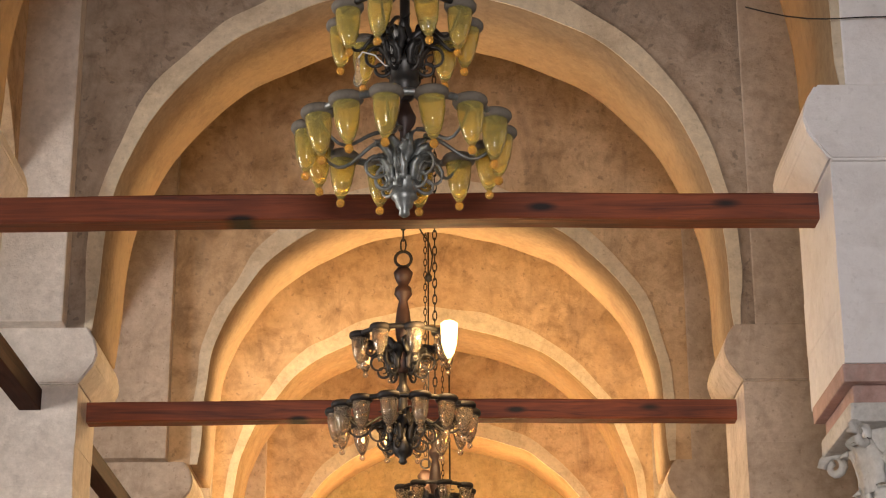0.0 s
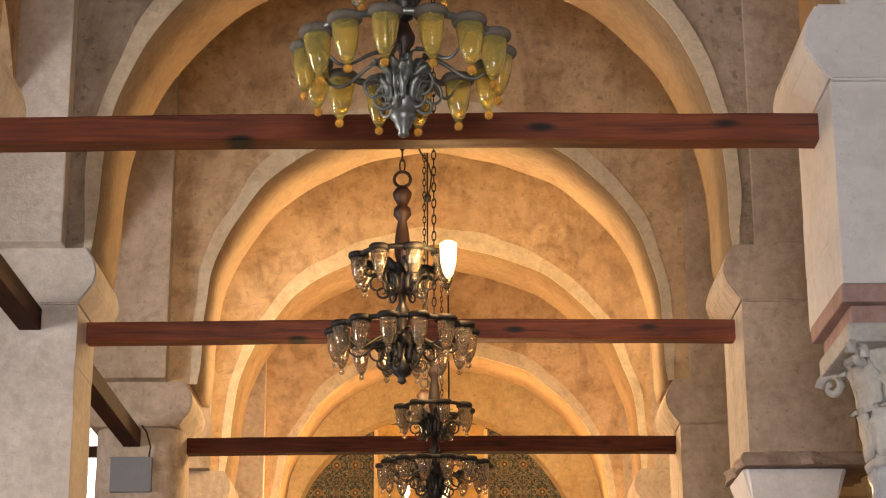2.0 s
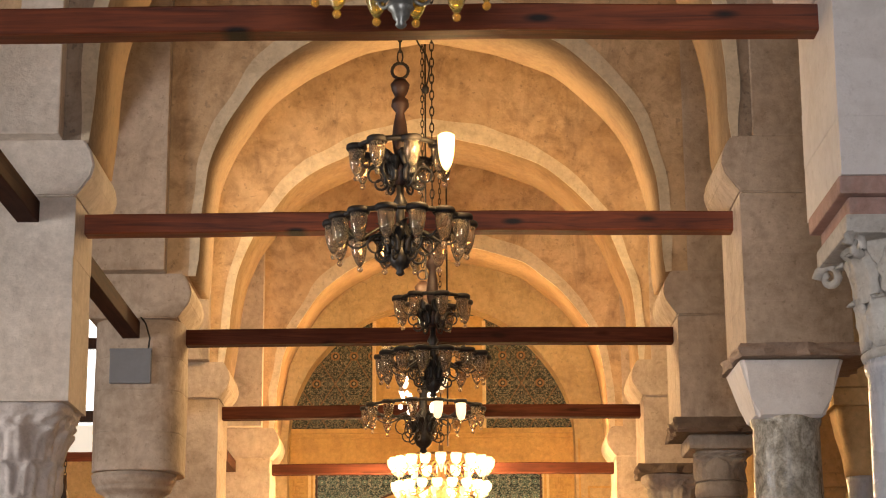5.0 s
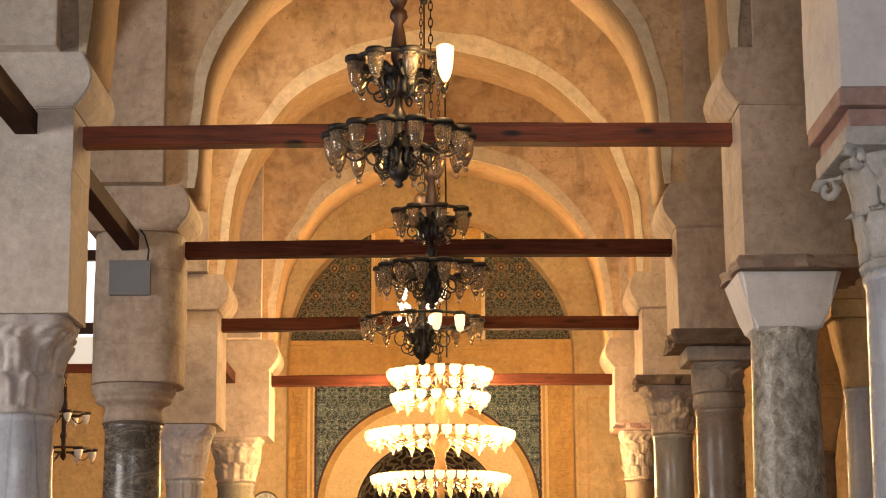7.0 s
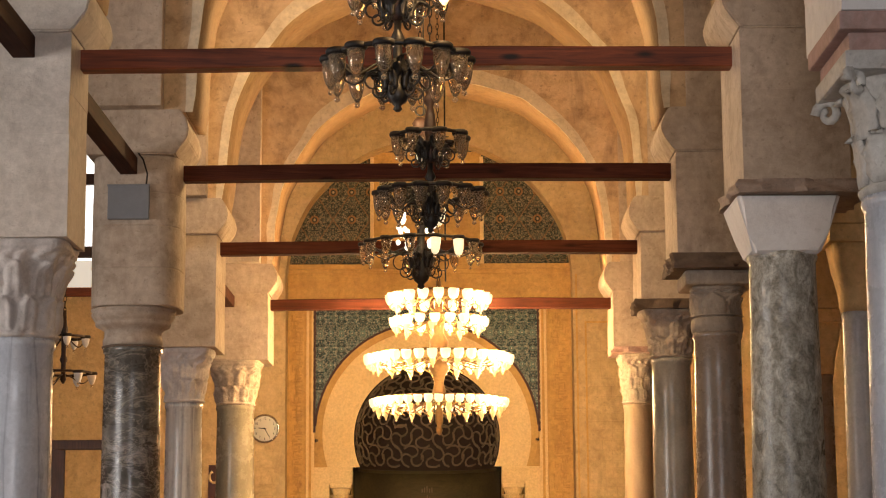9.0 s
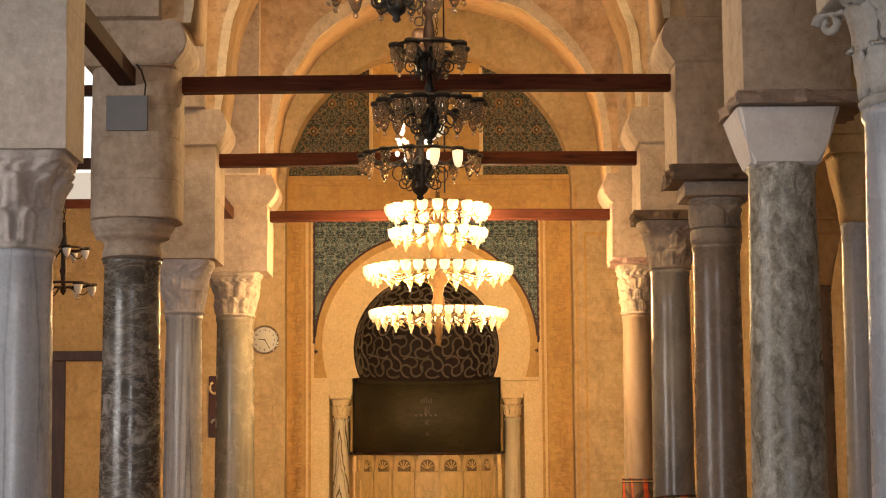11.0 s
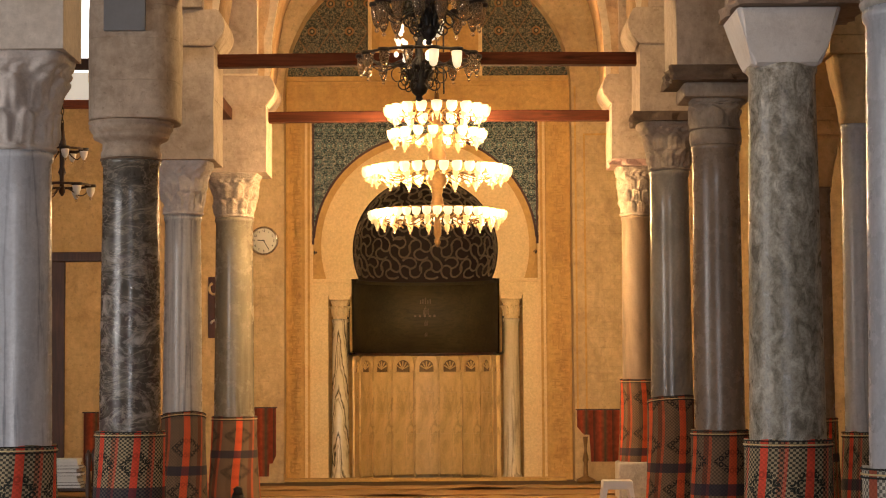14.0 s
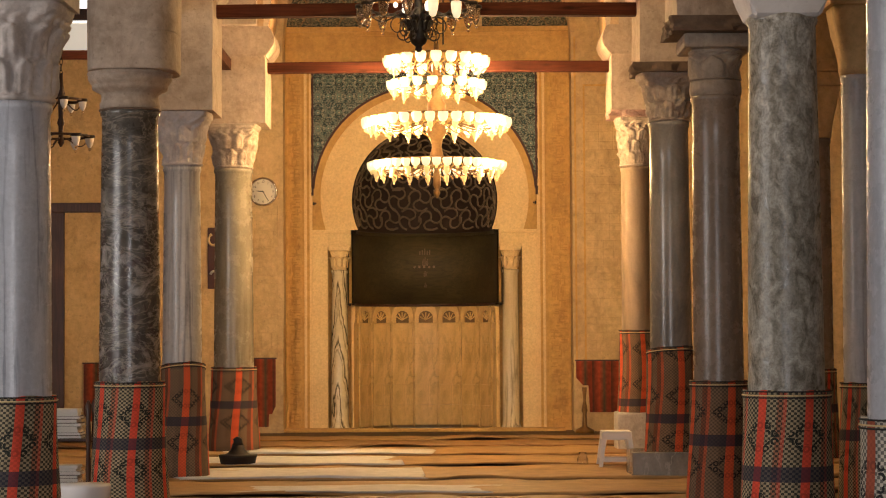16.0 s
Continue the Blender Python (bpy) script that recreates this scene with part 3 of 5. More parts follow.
def rounded_block(w, dep, z0, z1):
    """A block with well rounded upright corners and a soft lower arris."""
    bm = bmesh.new()
    rings = []
    for z, k in ((z0, 0.985), (z0 + 0.012, 1.0), (z1 - 0.006, 1.0), (z1, 0.992)):
        ring = []
        for j in range(56):
            a = 2 * math.pi * j / 56
            ca, sa = math.cos(a), math.sin(a)
            q = k * (1 + 0.012 * noise.noise((ca * 1.5, sa * 1.5, z * 3)))
            ring.append(bm.verts.new((w * q * math.copysign(abs(ca) ** 0.62, ca), dep * q * math.copysign(abs(sa) ** 0.62, sa), z)))
        rings.append(ring)
    for a, b in zip(rings, rings[1:]):
        for j in range(56):
            bm.faces.new((a[j], a[(j + 1) % 56], b[(j + 1) % 56], b[j]))
    bm.faces.new(rings[0][::-1])
    bm.faces.new(rings[-1])
    return bm


def pier(i, side, z_bot, z_top=5.2, depth=0.42):
    """A masonry pier of coursed blocks between capital and arch."""
    x_in = NAVE_L[i] if side < 0 else NAVE_R[i]
    x_out = x_in + side * 0.72
    coat = (WHITE_BRIGHT if side > 0 else WHITEWASH) if i == 0 else WHITEWASH if i == 1 and side < 0 else PLASTER
    p = thing("pier", (x_in + x_out) / 2, ROW_Y[i], z_bot, "lime-washed masonry pier of coursed blocks on a column", "pier", "nave piers", "structure")
    w = abs(x_out - x_in) / 2
    z = 0.0
    rng = random.Random(i * 7 + side)
    while z < z_top - z_bot - 0.02:
        h = min(rng.choice((0.29, 0.33, 0.37)), z_top - z_bot - z)
        if z_top - z_bot - z - h < 0.12:
            h = z_top - z_bot - z
        d = rng.uniform(-0.003, 0.003)
        if i == 2 and side < 0 and z < 1.1:
            part("block", rounded_block(w + 0.035 + d, 0.42, z, z + h), coat, p)
        else:
            part("block", box(-w + d, w + d, -depth + d, 0.24 if i == 1 and side < 0 else 0.49, z, z + h, 0.0015), coat, p)
        z += h
    # the wall carried on up beside the arch, a step in front of it
    front = 0.6 if side < 0 else 0.45
    upper = thing("pier_wall", x_in + side * 0.1, ROW_Y[i], 5.6, "plain plastered wall face beside an arch", "wall", "nave piers", "structure")
    part("face", box(min(0, side * 0.7), max(0, side * 0.7), -front, -0.43, 0.0, 4.2, 0.01), coat, upper)
    return p


def tie_beam(i):
    y = ROW_Y[i]
    l, r = NAVE_L[i] - 0.16, NAVE_R[i] + 0.16
    if i == 0:
        l = -2.6
    bm = bmesh.new()
    n = 24
    rings = []
    for k in range(n + 1):
        x = l + (r - l) * k / n
        dz = 0.006 * noise.noise((x * 1.3, i * 5.0, 0)) + 0.012 * math.sin(math.pi * k / n)
        dy = 0.008 * noise.noise((x * 1.1, i * 5.0, 7))
        rings.append([bm.verts.new((x, y + dy + a, 5.1 + dz + b)) for a, b in ((-0.075, -0.07), (0.075, -0.07), (0.075, 0.07), (-0.075, 0.07))])
    for a, b in zip(rings, rings[1:]):
        for k in range(4):
            bm.faces.new((a[k], b[k], b[(k + 1) % 4], a[(k + 1) % 4]))
    bm.faces.new(rings[0])
    bm.faces.new(rings[-1][::-1])
    bmesh.ops.recalc_face_normals(bm, faces=bm.faces[:])
    long_edges = [e for e in bm.edges if abs((e.verts[0].co - e.verts[1].co).normalized().x) > 0.9]
    bmesh.ops.bevel(bm, geom=long_edges, offset=0.008, segments=1, affect="EDGES")
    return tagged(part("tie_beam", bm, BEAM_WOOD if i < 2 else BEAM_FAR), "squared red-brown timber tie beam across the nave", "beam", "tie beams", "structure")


for i in range(5):
    tie_beam(i)
    for side, feet in ((-1, (4.2, 3.8, 3.875, 3.98, 4.33)), (1, (4.18, 4.16, 4.3, 4.47, 4.48))):
        pier(i, side, feet[i])
        corbel(i, side)


# ---- columns: shaft, capital and cloth wrap ----
def shaft_profile(r0, r1, z0, z1):
    pts = [(r0 * 1.12, z0), (r0 * 1.14, z0 + 0.04), (r0 * 1.08, z0 + 0.09), (r0 * 1.01, z0 + 0.12)]
    for k in range(9):
        f = k / 8
        pts.append((r0 + (r1 - r0) * f ** 1.4, z0 + 0.13 + (z1 - z0 - 0.2) * f))
    pts += [(r1 * 1.05, z1 - 0.055), (r1 * 1.07, z1 - 0.03), (r1 * 1.04, z1)]
    return pts


def leaf_mesh(w, h, curl):
    """A carved acanthus leaf, curling out at its tip, lobed at its edges."""
    bm = bmesh.new()
    rows_ = []
    for k in range(7):
        f = k / 6
        half = w / 2 * (0.75 + 0.35 * math.sin(f * math.pi)) * (1 - 0.55 * max(0, f - 0.6) / 0.4) * (1.12 if k % 2 else 0.9)
        out = 0.016 + curl * f ** 3
        z = h * f - (0.25 * h * max(0, f - 0.85) / 0.15 if f > 0.85 else 0)
        rows_.append([bm.verts.new((-half, -out * 0.6, z)), bm.verts.new((-half * 0.4, -out * 1.12, z)), bm.verts.new((0, -out * 0.85, z)), bm.verts.new((half * 0.4, -out * 1.12, z)), bm.verts.new((half, -out * 0.6, z))])
    for a, b in zip(rows_, rows_[1:]):
        for j in range(4):
            bm.faces.new((a[j], a[j + 1], b[j + 1], b[j]))
    top = bmesh.ops.extrude_face_region(bm, geom=bm.faces[:])
    for v in [g for g in top["geom"] if isinstance(g, bmesh.types.BMVert)]:
        v.co.y += 0.02
    bmesh.ops.recalc_face_normals(bm, faces=bm.faces[:])
    return bm


def leafy_capital(root, r, z0, z1, mat, leaves=8, tiers=2, wide=1.5):
    """A Corinthian capital: bell, rows of leaves, corner scrolls and an abacus."""
    h = z1 - z0
    cap = part("capital", lathe([(r * 1.06, z0), (r * 1.1, z0 + 0.03), (r * 1.0, z0 + 0.05), (r * 1.04, z0 + h * 0.5), (r * 1.28, z0 + h * 0.8), (r * 1.42, z0 + h * 0.86)], 24), mat, root, "", True)
    for t in range(tiers):
        hh = h * 0.46
        proto = None
        for k in range(leaves):
            a = 2 * math.pi * (k + 0.5 * t) / leaves
            rr = r * (1.0 + 0.09 * t)
            m = pose(rr * math.sin(a), -rr * math.cos(a), z0 + 0.05 + t * h * 0.34, 0, 0, math.degrees(a))
            if proto is None:
                proto = part("leaf", leaf_mesh(2 * math.pi * r / leaves * 1.05, hh, 0.06 + 0.03 * t), mat, cap, "", True, m)
            else:
                o = new("leaf", proto.data)
                o.parent, o.matrix_basis = cap, m
    s = r * wide
    for sx in (-1, 1):
        for sy in (-1, 1):
            c = Vector((sx * s * 0.86, sy * s * 0.86, z0 + h * 0.77))
            u = Vector((sx, sy, 0)).normalized()
            pts = []
            for k in range(15):
                a = k / 14 * 3.6 * math.pi / 1.5
                q = 0.075 * (1 - 0.75 * k / 14)
                pts.append(c + u * (q * math.cos(a)) + Vector((0, 0, q * math.sin(a))))
            part("scroll", tube(pts, [0.03 - 0.001 * k for k in range(15)], 7), mat, cap, "", True)
    part("abacus", box(-s, s, -s, s, z1 - h * 0.15, z1, 0.018), mat, cap)
    return cap


def carved_capital(root, r, z0, z1, mat, flare=1.35, leaves=8, tiers=2, wear=0.01, seed=0, square=0.8):
    """A worn carved capital: a bell with rows of grooved leaves cut in low relief, square at its top."""
    bm = bmesh.new()
    h, n, m = z1 - z0, 112, 46
    rings = []
    for i in range(m + 1):
        f = i / m
        base = r * (1.04 + (flare - 1.04) * f ** 1.5)
        ring = []
        for j in range(n):
            a = 2 * math.pi * j / n
            ca, sa = math.cos(a), math.sin(a)
            e = min(1.0, max(0.0, (f - 0.66) / 0.2)) * square
            q = base * (1 + e * (min(1 / max(abs(ca), abs(sa)), 1.32) - 1))
            if f < 0.07:
                q += 0.02 * math.sin(math.pi * f / 0.07)
            elif f < 0.77:
                ft = (f - 0.07) / 0.7 * tiers
                t = min(int(ft), tiers - 1)
                v = ft - t
                u = (a / (2 * math.pi) * leaves + 0.5 * t + 0.25) % 1.0
                d = abs(u - 0.5)
                w = 0.47 * (1 - 0.85 * max(0.0, (v - 0.55) / 0.45) ** 2)
                if d < w:
                    q += 0.1 * r * ((1 - (d / w) ** 4) * (0.5 + 0.8 * v ** 3) + 0.32 * math.cos(d * 52) * (1 - v * 0.5))
                else:
                    q -= 0.012
            elif f < 0.9:
                u = (a / (2 * math.pi) * leaves * 2 + 0.3 * math.sin(f * 40)) % 1.0
                q += 0.016 * math.cos(2 * math.pi * u) * math.sin(math.pi * (f - 0.77) / 0.13)
            else:
                q += 0.022
            q += wear * noise.noise((ca * r * 14 + seed, sa * r * 14, f * h * 14)) + wear * 1.6 * noise.noise((ca * r * 5 + seed, sa * r * 5, f * h * 5))
            ring.append(bm.verts.new((q * ca, q * sa, z0 + h * f)))
        rings.append(ring)
    for a, b in zip(rings, rings[1:]):
        for j in range(n):
            bm.faces.new((a[j], a[(j + 1) % n], b[(j + 1) % n], b[j]))
    bm.faces.new(rings[0][::-1])
    bm.faces.new(rings[-1])
    return part("capital", bm, mat, root, "", True)


def rough_slab(root, x0, x1, y0, y1, z0, z1, mat, name="impost"):
    """A thin stone slab with broken, uneven edges."""
    bm = box(x0, x1, y0, y1, z0, z1)
    bmesh.ops.subdivide_edges(bm, edges=bm.edges[:], cuts=9, use_grid_fill=True)
    for v in bm.verts:
        if z0 + 0.002 < v.co.z < z1 - 0.002 or abs(v.co.x - x0) < 0.001 or abs(v.co.x - x1) < 0.001 or abs(v.co.y - y0) < 0.001:
            q = 0.05 * noise.noise((v.co.x * 9 + x0, v.co.y * 9, v.co.z * 14 + z0)) - 0.006
            v.co.x += q * (1 if v.co.x > 0 else -1)
            v.co.y += q * (1 if v.co.y > 0 else -1)
    return part(name, bm, mat, root)


def block_capital(root, r, z0, z1, mat, top=1.75, deep=1.5, cyl=False):
    """A plain basket capital: round below, square above."""
    bm = bmesh.new()
    n = 32
    rings = []
    for k in range(9):
        f = k / 8
        ring = []
        for j in range(n):
            a = 2 * math.pi * (j + 0.5) / n
            ca, sa = math.cos(a), math.sin(a)
            sq = 1 / max(abs(ca), abs(sa))
            e = min(1, f * 1.6)
            rr = r * (1.02 + (top * (0.72 + 0.28 * f ** 0.7) - 1.02) * f ** 0.75)
            q = rr * ((1 - e) + e * min(sq, 1.34))
            ring.append(bm.verts.new((q * ca, q * sa * (deep / top if e == 1 else 1), z0 + (z1 - z0) * f)))
        rings.append(ring)
    for a, b in zip(rings, rings[1:]):
        for j in range(n):
            bm.faces.new((a[j], a[(j + 1) % n], b[(j + 1) % n], b[j]))
    bm.faces.new(rings[0][::-1])
    bm.faces.new(rings[-1])
    return part("capital", bm, mat, root, "", True)


def wrap_cloth(root, r, z1, mat, sag=0.0):
    """A woven cloth bound round the foot of a column, loose at its hem."""
    bm = bmesh.new()
    n, rows_ = 48, 9
    hems = []
    rings = []
    for k in range(rows_ + 1):
        f = k / rows_
        z = 0.02 + (z1 - 0.02) * f
        ring = []
        for j in range(n):
            a = 2 * math.pi * j / n
            flare = 0.05 * (1 - f) ** 1.5 + 0.012 * noise.noise((math.cos(a) * 2, math.sin(a) * 2, z * 1.5 + root.location.x * 3))
            q = r + 0.022 + flare
            ring.append(bm.verts.new((q * math.cos(a), q * math.sin(a), z + sag * f * math.sin(a * 1.0 + root.location.y) + (0.008 * math.sin(a * 5) if k == rows_ else 0))))
        rings.append(ring)
    for a, b in zip(rings, rings[1:]):
        for j in range(n):
            bm.faces.new((a[j], a[(j + 1) % n], b[(j + 1) % n], b[j]))
    bm.faces.new(rings[0][::-1])
    lip = []
    for v in rings[-1]:
        d = Vector((v.co.x, v.co.y, 0)).normalized() * 0.03
        lip.append(bm.verts.new(v.co - d))
    for j in range(n):
        bm.faces.new((rings[-1][j], rings[-1][(j + 1) % n], lip[(j + 1) % n], lip[j]))
    for k, (zz, m2) in enumerate(((z1 - 0.004, HEM), (z1 - 0.03, PALE_OCHRE), (z1 - 0.045, HEM))):
        q = r + 0.028
        ring_pts = [(root.location.x + q * math.cos(a), root.location.y + q * math.sin(a), zz + sag * math.sin(a + root.location.y)) for a in (2 * math.pi * j / 40 for j in range(41))]
        hems.append((tube(ring_pts, 0.005, 5), m2))
    cloth = tagged(part("column_cloth", bm, mat, None, "", True, pose(root.location.x, root.location.y, 0)), "red, olive and black woven kilim wrapped round a column foot", "cloth", "column wraps")
    for hb, m2 in hems:
        o = part("hem", hb, m2, cloth, "", True)
        o.matrix_parent_inverse = pose(-root.location.x, -root.location.y, 0)
    return cloth


def column(x, y, r0, r1, z_cap, mat, label, wrap=1.15, cloth=None, sag=0.0, turn=0.0):
    root = thing("column", x, y, 0.0, label, "column", "columns", turn=turn)
    part("shaft", lathe(shaft_profile(r0, r1, 0.0, z_cap), 40), mat, root, "", True)
    if cloth:
        wrap_cloth(root, r0 * 1.02, wrap, cloth, sag)
    return root


def impost(root, half, z0, z1, mat, name="impost", step=0.06):
    bm = bmesh.new()
    box(-half, half, -half, half, z0 + (z1 - z0) * 0.5, z1, 0.012, bm)
    box(-half + step, half - step, -half + step, half - step, z0, z0 + (z1 - z0) * 0.5 - 0.002, 0.012, bm)
    return part(name, bm, mat, root)


L1 = column(LEFT_X[0], ROW_Y[0], 0.265, 0.245, 3.5, GREY_BLUE, "blue-grey marble column with a leaf-carved capital", 1.17, KILIM_RED)
leafy_capital(L1, 0.245, 3.5, 4.2, CARVED, 8, 2, 1.25)
L2 = column(LEFT_X[1], ROW_Y[1], 0.265, 0.245, 3.15, GREY_BLUE, "blue-grey marble column with a leaf-carved capital", 1.17, KILIM_RED)
carved_capital(L2, 0.25, 3.15, 3.8, CARVED_PALE, 1.42, 10, 2, 0.016, 1)
L3 = column(LEFT_X[2], ROW_Y[2], 0.275, 0.245, 3.55, BLACK_MARBLE, "polished black white-veined marble column under a moulded impost", 1.16, KILIM_RED)
cap3 = part("capital", lathe([(0.25, 3.55), (0.264, 3.563), (0.266, 3.605), (0.252, 3.628), (0.25, 3.68), (0.272, 3.7), (0.325, 3.725), (0.336, 3.745), (0.33, 3.765), (0.342, 3.775), (0.366, 3.81), (0.37, 3.835), (0.355, 3.85), (0.375, 3.86), (0.375, 3.874)], 48), PLASTER, L3, "round moulded plaster capital", True)
part("neck_ring", lathe([(0.252, 3.532), (0.272, 3.538), (0.272, 3.55), (0.252, 3.556)], 40, closed=False), DARK_SLAB, cap3, "dark iron band", True)
L4 = column(LEFT_X[3], ROW_Y[3], 0.22, 0.195, 3.4, WHITE_STREAK, "white and grey streaked marble column with a worn leaf capital", 1.22, KILIM_BROWN, 0.05)
carved_capital(L4, 0.2, 3.4, 3.98, CARVED_PALE, 1.5, 10, 2, 0.022, 2)
L5 = column(LEFT_X[4], ROW_Y[4], 0.27, 0.245, 3.75, OLIVE_MARBLE, "olive-grey marble column with a carved capital", 1.12, KILIM_BROWN)
carved_capital(L5, 0.245, 3.75, 4.33, CARVED, 1.36, 11, 2, 0.022, 3)
R1 = column(RIGHT_X[0], ROW_Y[0], 0.265, 0.235, 3.36, GREY_BLUE, "pale blue-grey marble column with a white leaf capital", 1.17, KILIM_PALE)
leafy_capital(R1, 0.24, 3.36, 4.0, CARVED_WHITE, 8, 2, 1.6)
impost(R1, 0.41, 4.0, 4.18, RED_STONE, step=0.05)
R2 = column(RIGHT_X[1], ROW_Y[1], 0.265, 0.225, 3.72, SPECKLED, "thick speckled grey granite column with a white basket capital", 1.18, KILIM_RED)
cap2 = bmesh.new()
lv = [[cap2.verts.new((sx * w, sy * w, z)) for sx, sy in ((-1, -1), (1, -1), (1, 1), (-1, 1))] for w, z in ((0.2, 3.69), (0.235, 3.71), (0.272, 3.82), (0.325, 3.98), (0.348, 4.06), (0.33, 4.067))]
for lo, hi in zip(lv, lv[1:]):
    for k in range(4):
        cap2.faces.new((lo[k], lo[(k + 1) % 4], hi[(k + 1) % 4], hi[k]))
cap2.faces.new(lv[0][::-1]), cap2.faces.new(lv[-1])
bmesh.ops.bevel(cap2, geom=[e for e in cap2.edges if abs(e.verts[0].co.z - e.verts[1].co.z) > 0.03], offset=0.03, segments=3, affect="EDGES")
part("capital", cap2, WHITE_BRIGHT, R2, "white plaster basket capital")
rough_slab(R2, -0.37, 0.54, -0.45, 0.4, 4.072, 4.16, ROSE_SLAB)
R3 = column(RIGHT_X[2], ROW_Y[2], 0.225, 0.205, 3.65, BROWN_MARBLE, "brown-grey marble column under a dark slab", 1.14, KILIM_BROWN)
part("collar", lathe([(0.21, 3.64), (0.225, 3.65), (0.232, 3.7), (0.225, 3.76), (0.21, 3.78)], 36), CARVED, R3, "", True)
bell3 = carved_capital(R3, 0.2, 3.78, 4.04, CARVED, 1.12, 6, 1, 0.02, 6, 0.4)
part("abacus", box(-0.31, 0.31, -0.31, 0.31, 4.04, 4.17, 0.03), CARVED, bell3)
rough_slab(R3, -0.43, 0.42, -0.45, 0.3, 4.17, 4.3, DARK_SLAB)
R4 = column(RIGHT_X[3], ROW_Y[3], 0.235, 0.21, 3.86, GREY_MARBLE, "polished dark grey marble column with a leaf capital", 1.38, KILIM_BROWN, 0.03)
carved_capital(R4, 0.21, 3.86, 4.37, CARVED, 1.5, 10, 2, 0.026, 4)
rough_slab(R4, -0.42, 0.42, -0.44, 0.3, 4.37, 4.47, DARK_SLAB)
R5 = column(RIGHT_X[4], ROW_Y[4], 0.2, 0.185, 3.75, WARM_MARBLE, "warm tan marble column with a leaf-carved capital", 1.58, KILIM_BROWN)
carved_capital(R5, 0.19, 3.75, 4.4, CARVED, 1.3, 9, 3, 0.02, 5)
rough_slab(R5, -0.36, 0.4, -0.4, 0.3, 4.4, 4.48, RED_STONE)
# ---- the far wall, its blind arch and the niche ----
MX = -0.26                     # axis of the niche
qw = tagged(new("wall_qibla"), "golden limestone wall with a tall blind arch round the prayer niche", "wall", kind="structure")
YF = 31.0                      # face of the wall; the blind arch is recessed to WALL_Y
rec_l, rec_r, rec_top = -2.48, 2.06, 8.4
rc, rh = (rec_l + rec_r) / 2, (rec_r - rec_l) / 2
ring = arch_line(rc, rh, rec_top - rh, 0.0, 40, 0.0, 0.015)
far = []
for k, (x, z) in enumerate(ring):
    if k < 6 or k >= len(ring) - 6:
        far.append((rc + (-1 if k < 6 else 1) * 3.2, z))
    else:
        a = math.atan2(z - (rec_top - rh), x - rc)
        s = min(3.2 / max(abs(math.cos(a)), 1e-6), (9.8 - rec_top + rh) / max(math.sin(a), 1e-6))
        far.append((rc + s * math.cos(a), rec_top - rh + s * math.sin(a)))
part("arch_face", strip_between(ring, far, YF, WALL_Y + 0.02), ASHLAR, qw)
part("side_face", box(rc + 3.2, 12, YF, WALL_Y + 0.5, 0, 9.8), ASHLAR, qw)
# left part with a high window and a doorway
lx0, lx1 = -12.0, rc - 3.2
for b in ((lx0, -6.6, 0, 9.8), (-6.6, -6.0, 3.48, 5.9), (-6.6, -5.0, 8.7, 9.8), (-6.0, lx1, 0, 5.9), (-5.0, lx1, 5.9, 9.8)):
    part("side_face", box(b[0], b[1], YF, YF + 0.5, b[2], b[3]), ASHLAR, qw)


# back of the recess, with the niche cut out of it
NR, NZ, NB = 1.16, 3.66, 3.2   # radius, centre and foot of the niche's horseshoe head
foot = math.asin((NZ - NB) / NR)


def head(r, zc, z_foot, n=40):
    a0 = math.asin((zc - z_foot) / r)
    return [(MX + r * math.cos(a), zc + r * math.sin(a)) for a in (math.pi + a0 - (math.pi + 2 * a0) * k / n for k in range(n + 1))]


inner, mid, outer_ring = head(NR, NZ, NB), head(1.66, 3.72, NB), head(1.76, 3.72, NB)
part("arch_band", strip_between(inner, mid, WALL_Y - 0.02, WALL_Y + 0.1), PALE_OCHRE, qw, "pale ochre horseshoe band of the niche")
part("arch_moulding", strip_between(mid, outer_ring, WALL_Y - 0.07, WALL_Y + 0.1), GOLD_STONE, qw)
part("dark_line", strip_between([p for p in outer_ring if p[1] > 3.74], [p for p in head(1.80, 3.72, NB) if p[1] > 3.74], WALL_Y - 0.03, WALL_Y + 0.08), MAROON, qw)
part("niche_edge", strip_between(head(NR, NZ, NB), head(NR + 0.035, NZ, NB), WALL_Y - 0.045, WALL_Y - 0.02), PALE_OCHRE, qw)

# glazed tiles between the arch and its square frame
TL, TR, TT, TB = -2.05, 1.53, 5.78, 3.9
box_line = []
arc = [p for p in head(1.80, 3.72, NB, 60) if p[1] > TB]
for x, z in arc:
    dx, dz = x - MX, z - 3.72
    s = min(((TR - MX) if dx > 0 else (MX - TL)) / max(abs(dx), 1e-6), (TT - 3.72) / max(dz, 1e-6))
    box_line.append((MX + dx * max(s, 1.0), 3.72 + dz * max(s, 1.0)))
part("tile_spandrel", strip_between(arc, box_line, WALL_Y - 0.012, WALL_Y + 0.1), TILE_LOWER, qw, "blue-green glazed tiles")
for x in (TL, TR):
    part("dark_line", box(x - 0.02, x + 0.02, WALL_Y - 0.03, WALL_Y + 0.08, TB - 0.15, TT), MAROON, qw)
    part("boss", lathe([(0.0, 0), (0.035, 0.0), (0.04, 0.02), (0.02, 0.04)], 12), INK, qw, "", True, pose(x + (0.05 if x < 0 else -0.05), WALL_Y - 0.03, 3.62, 90))

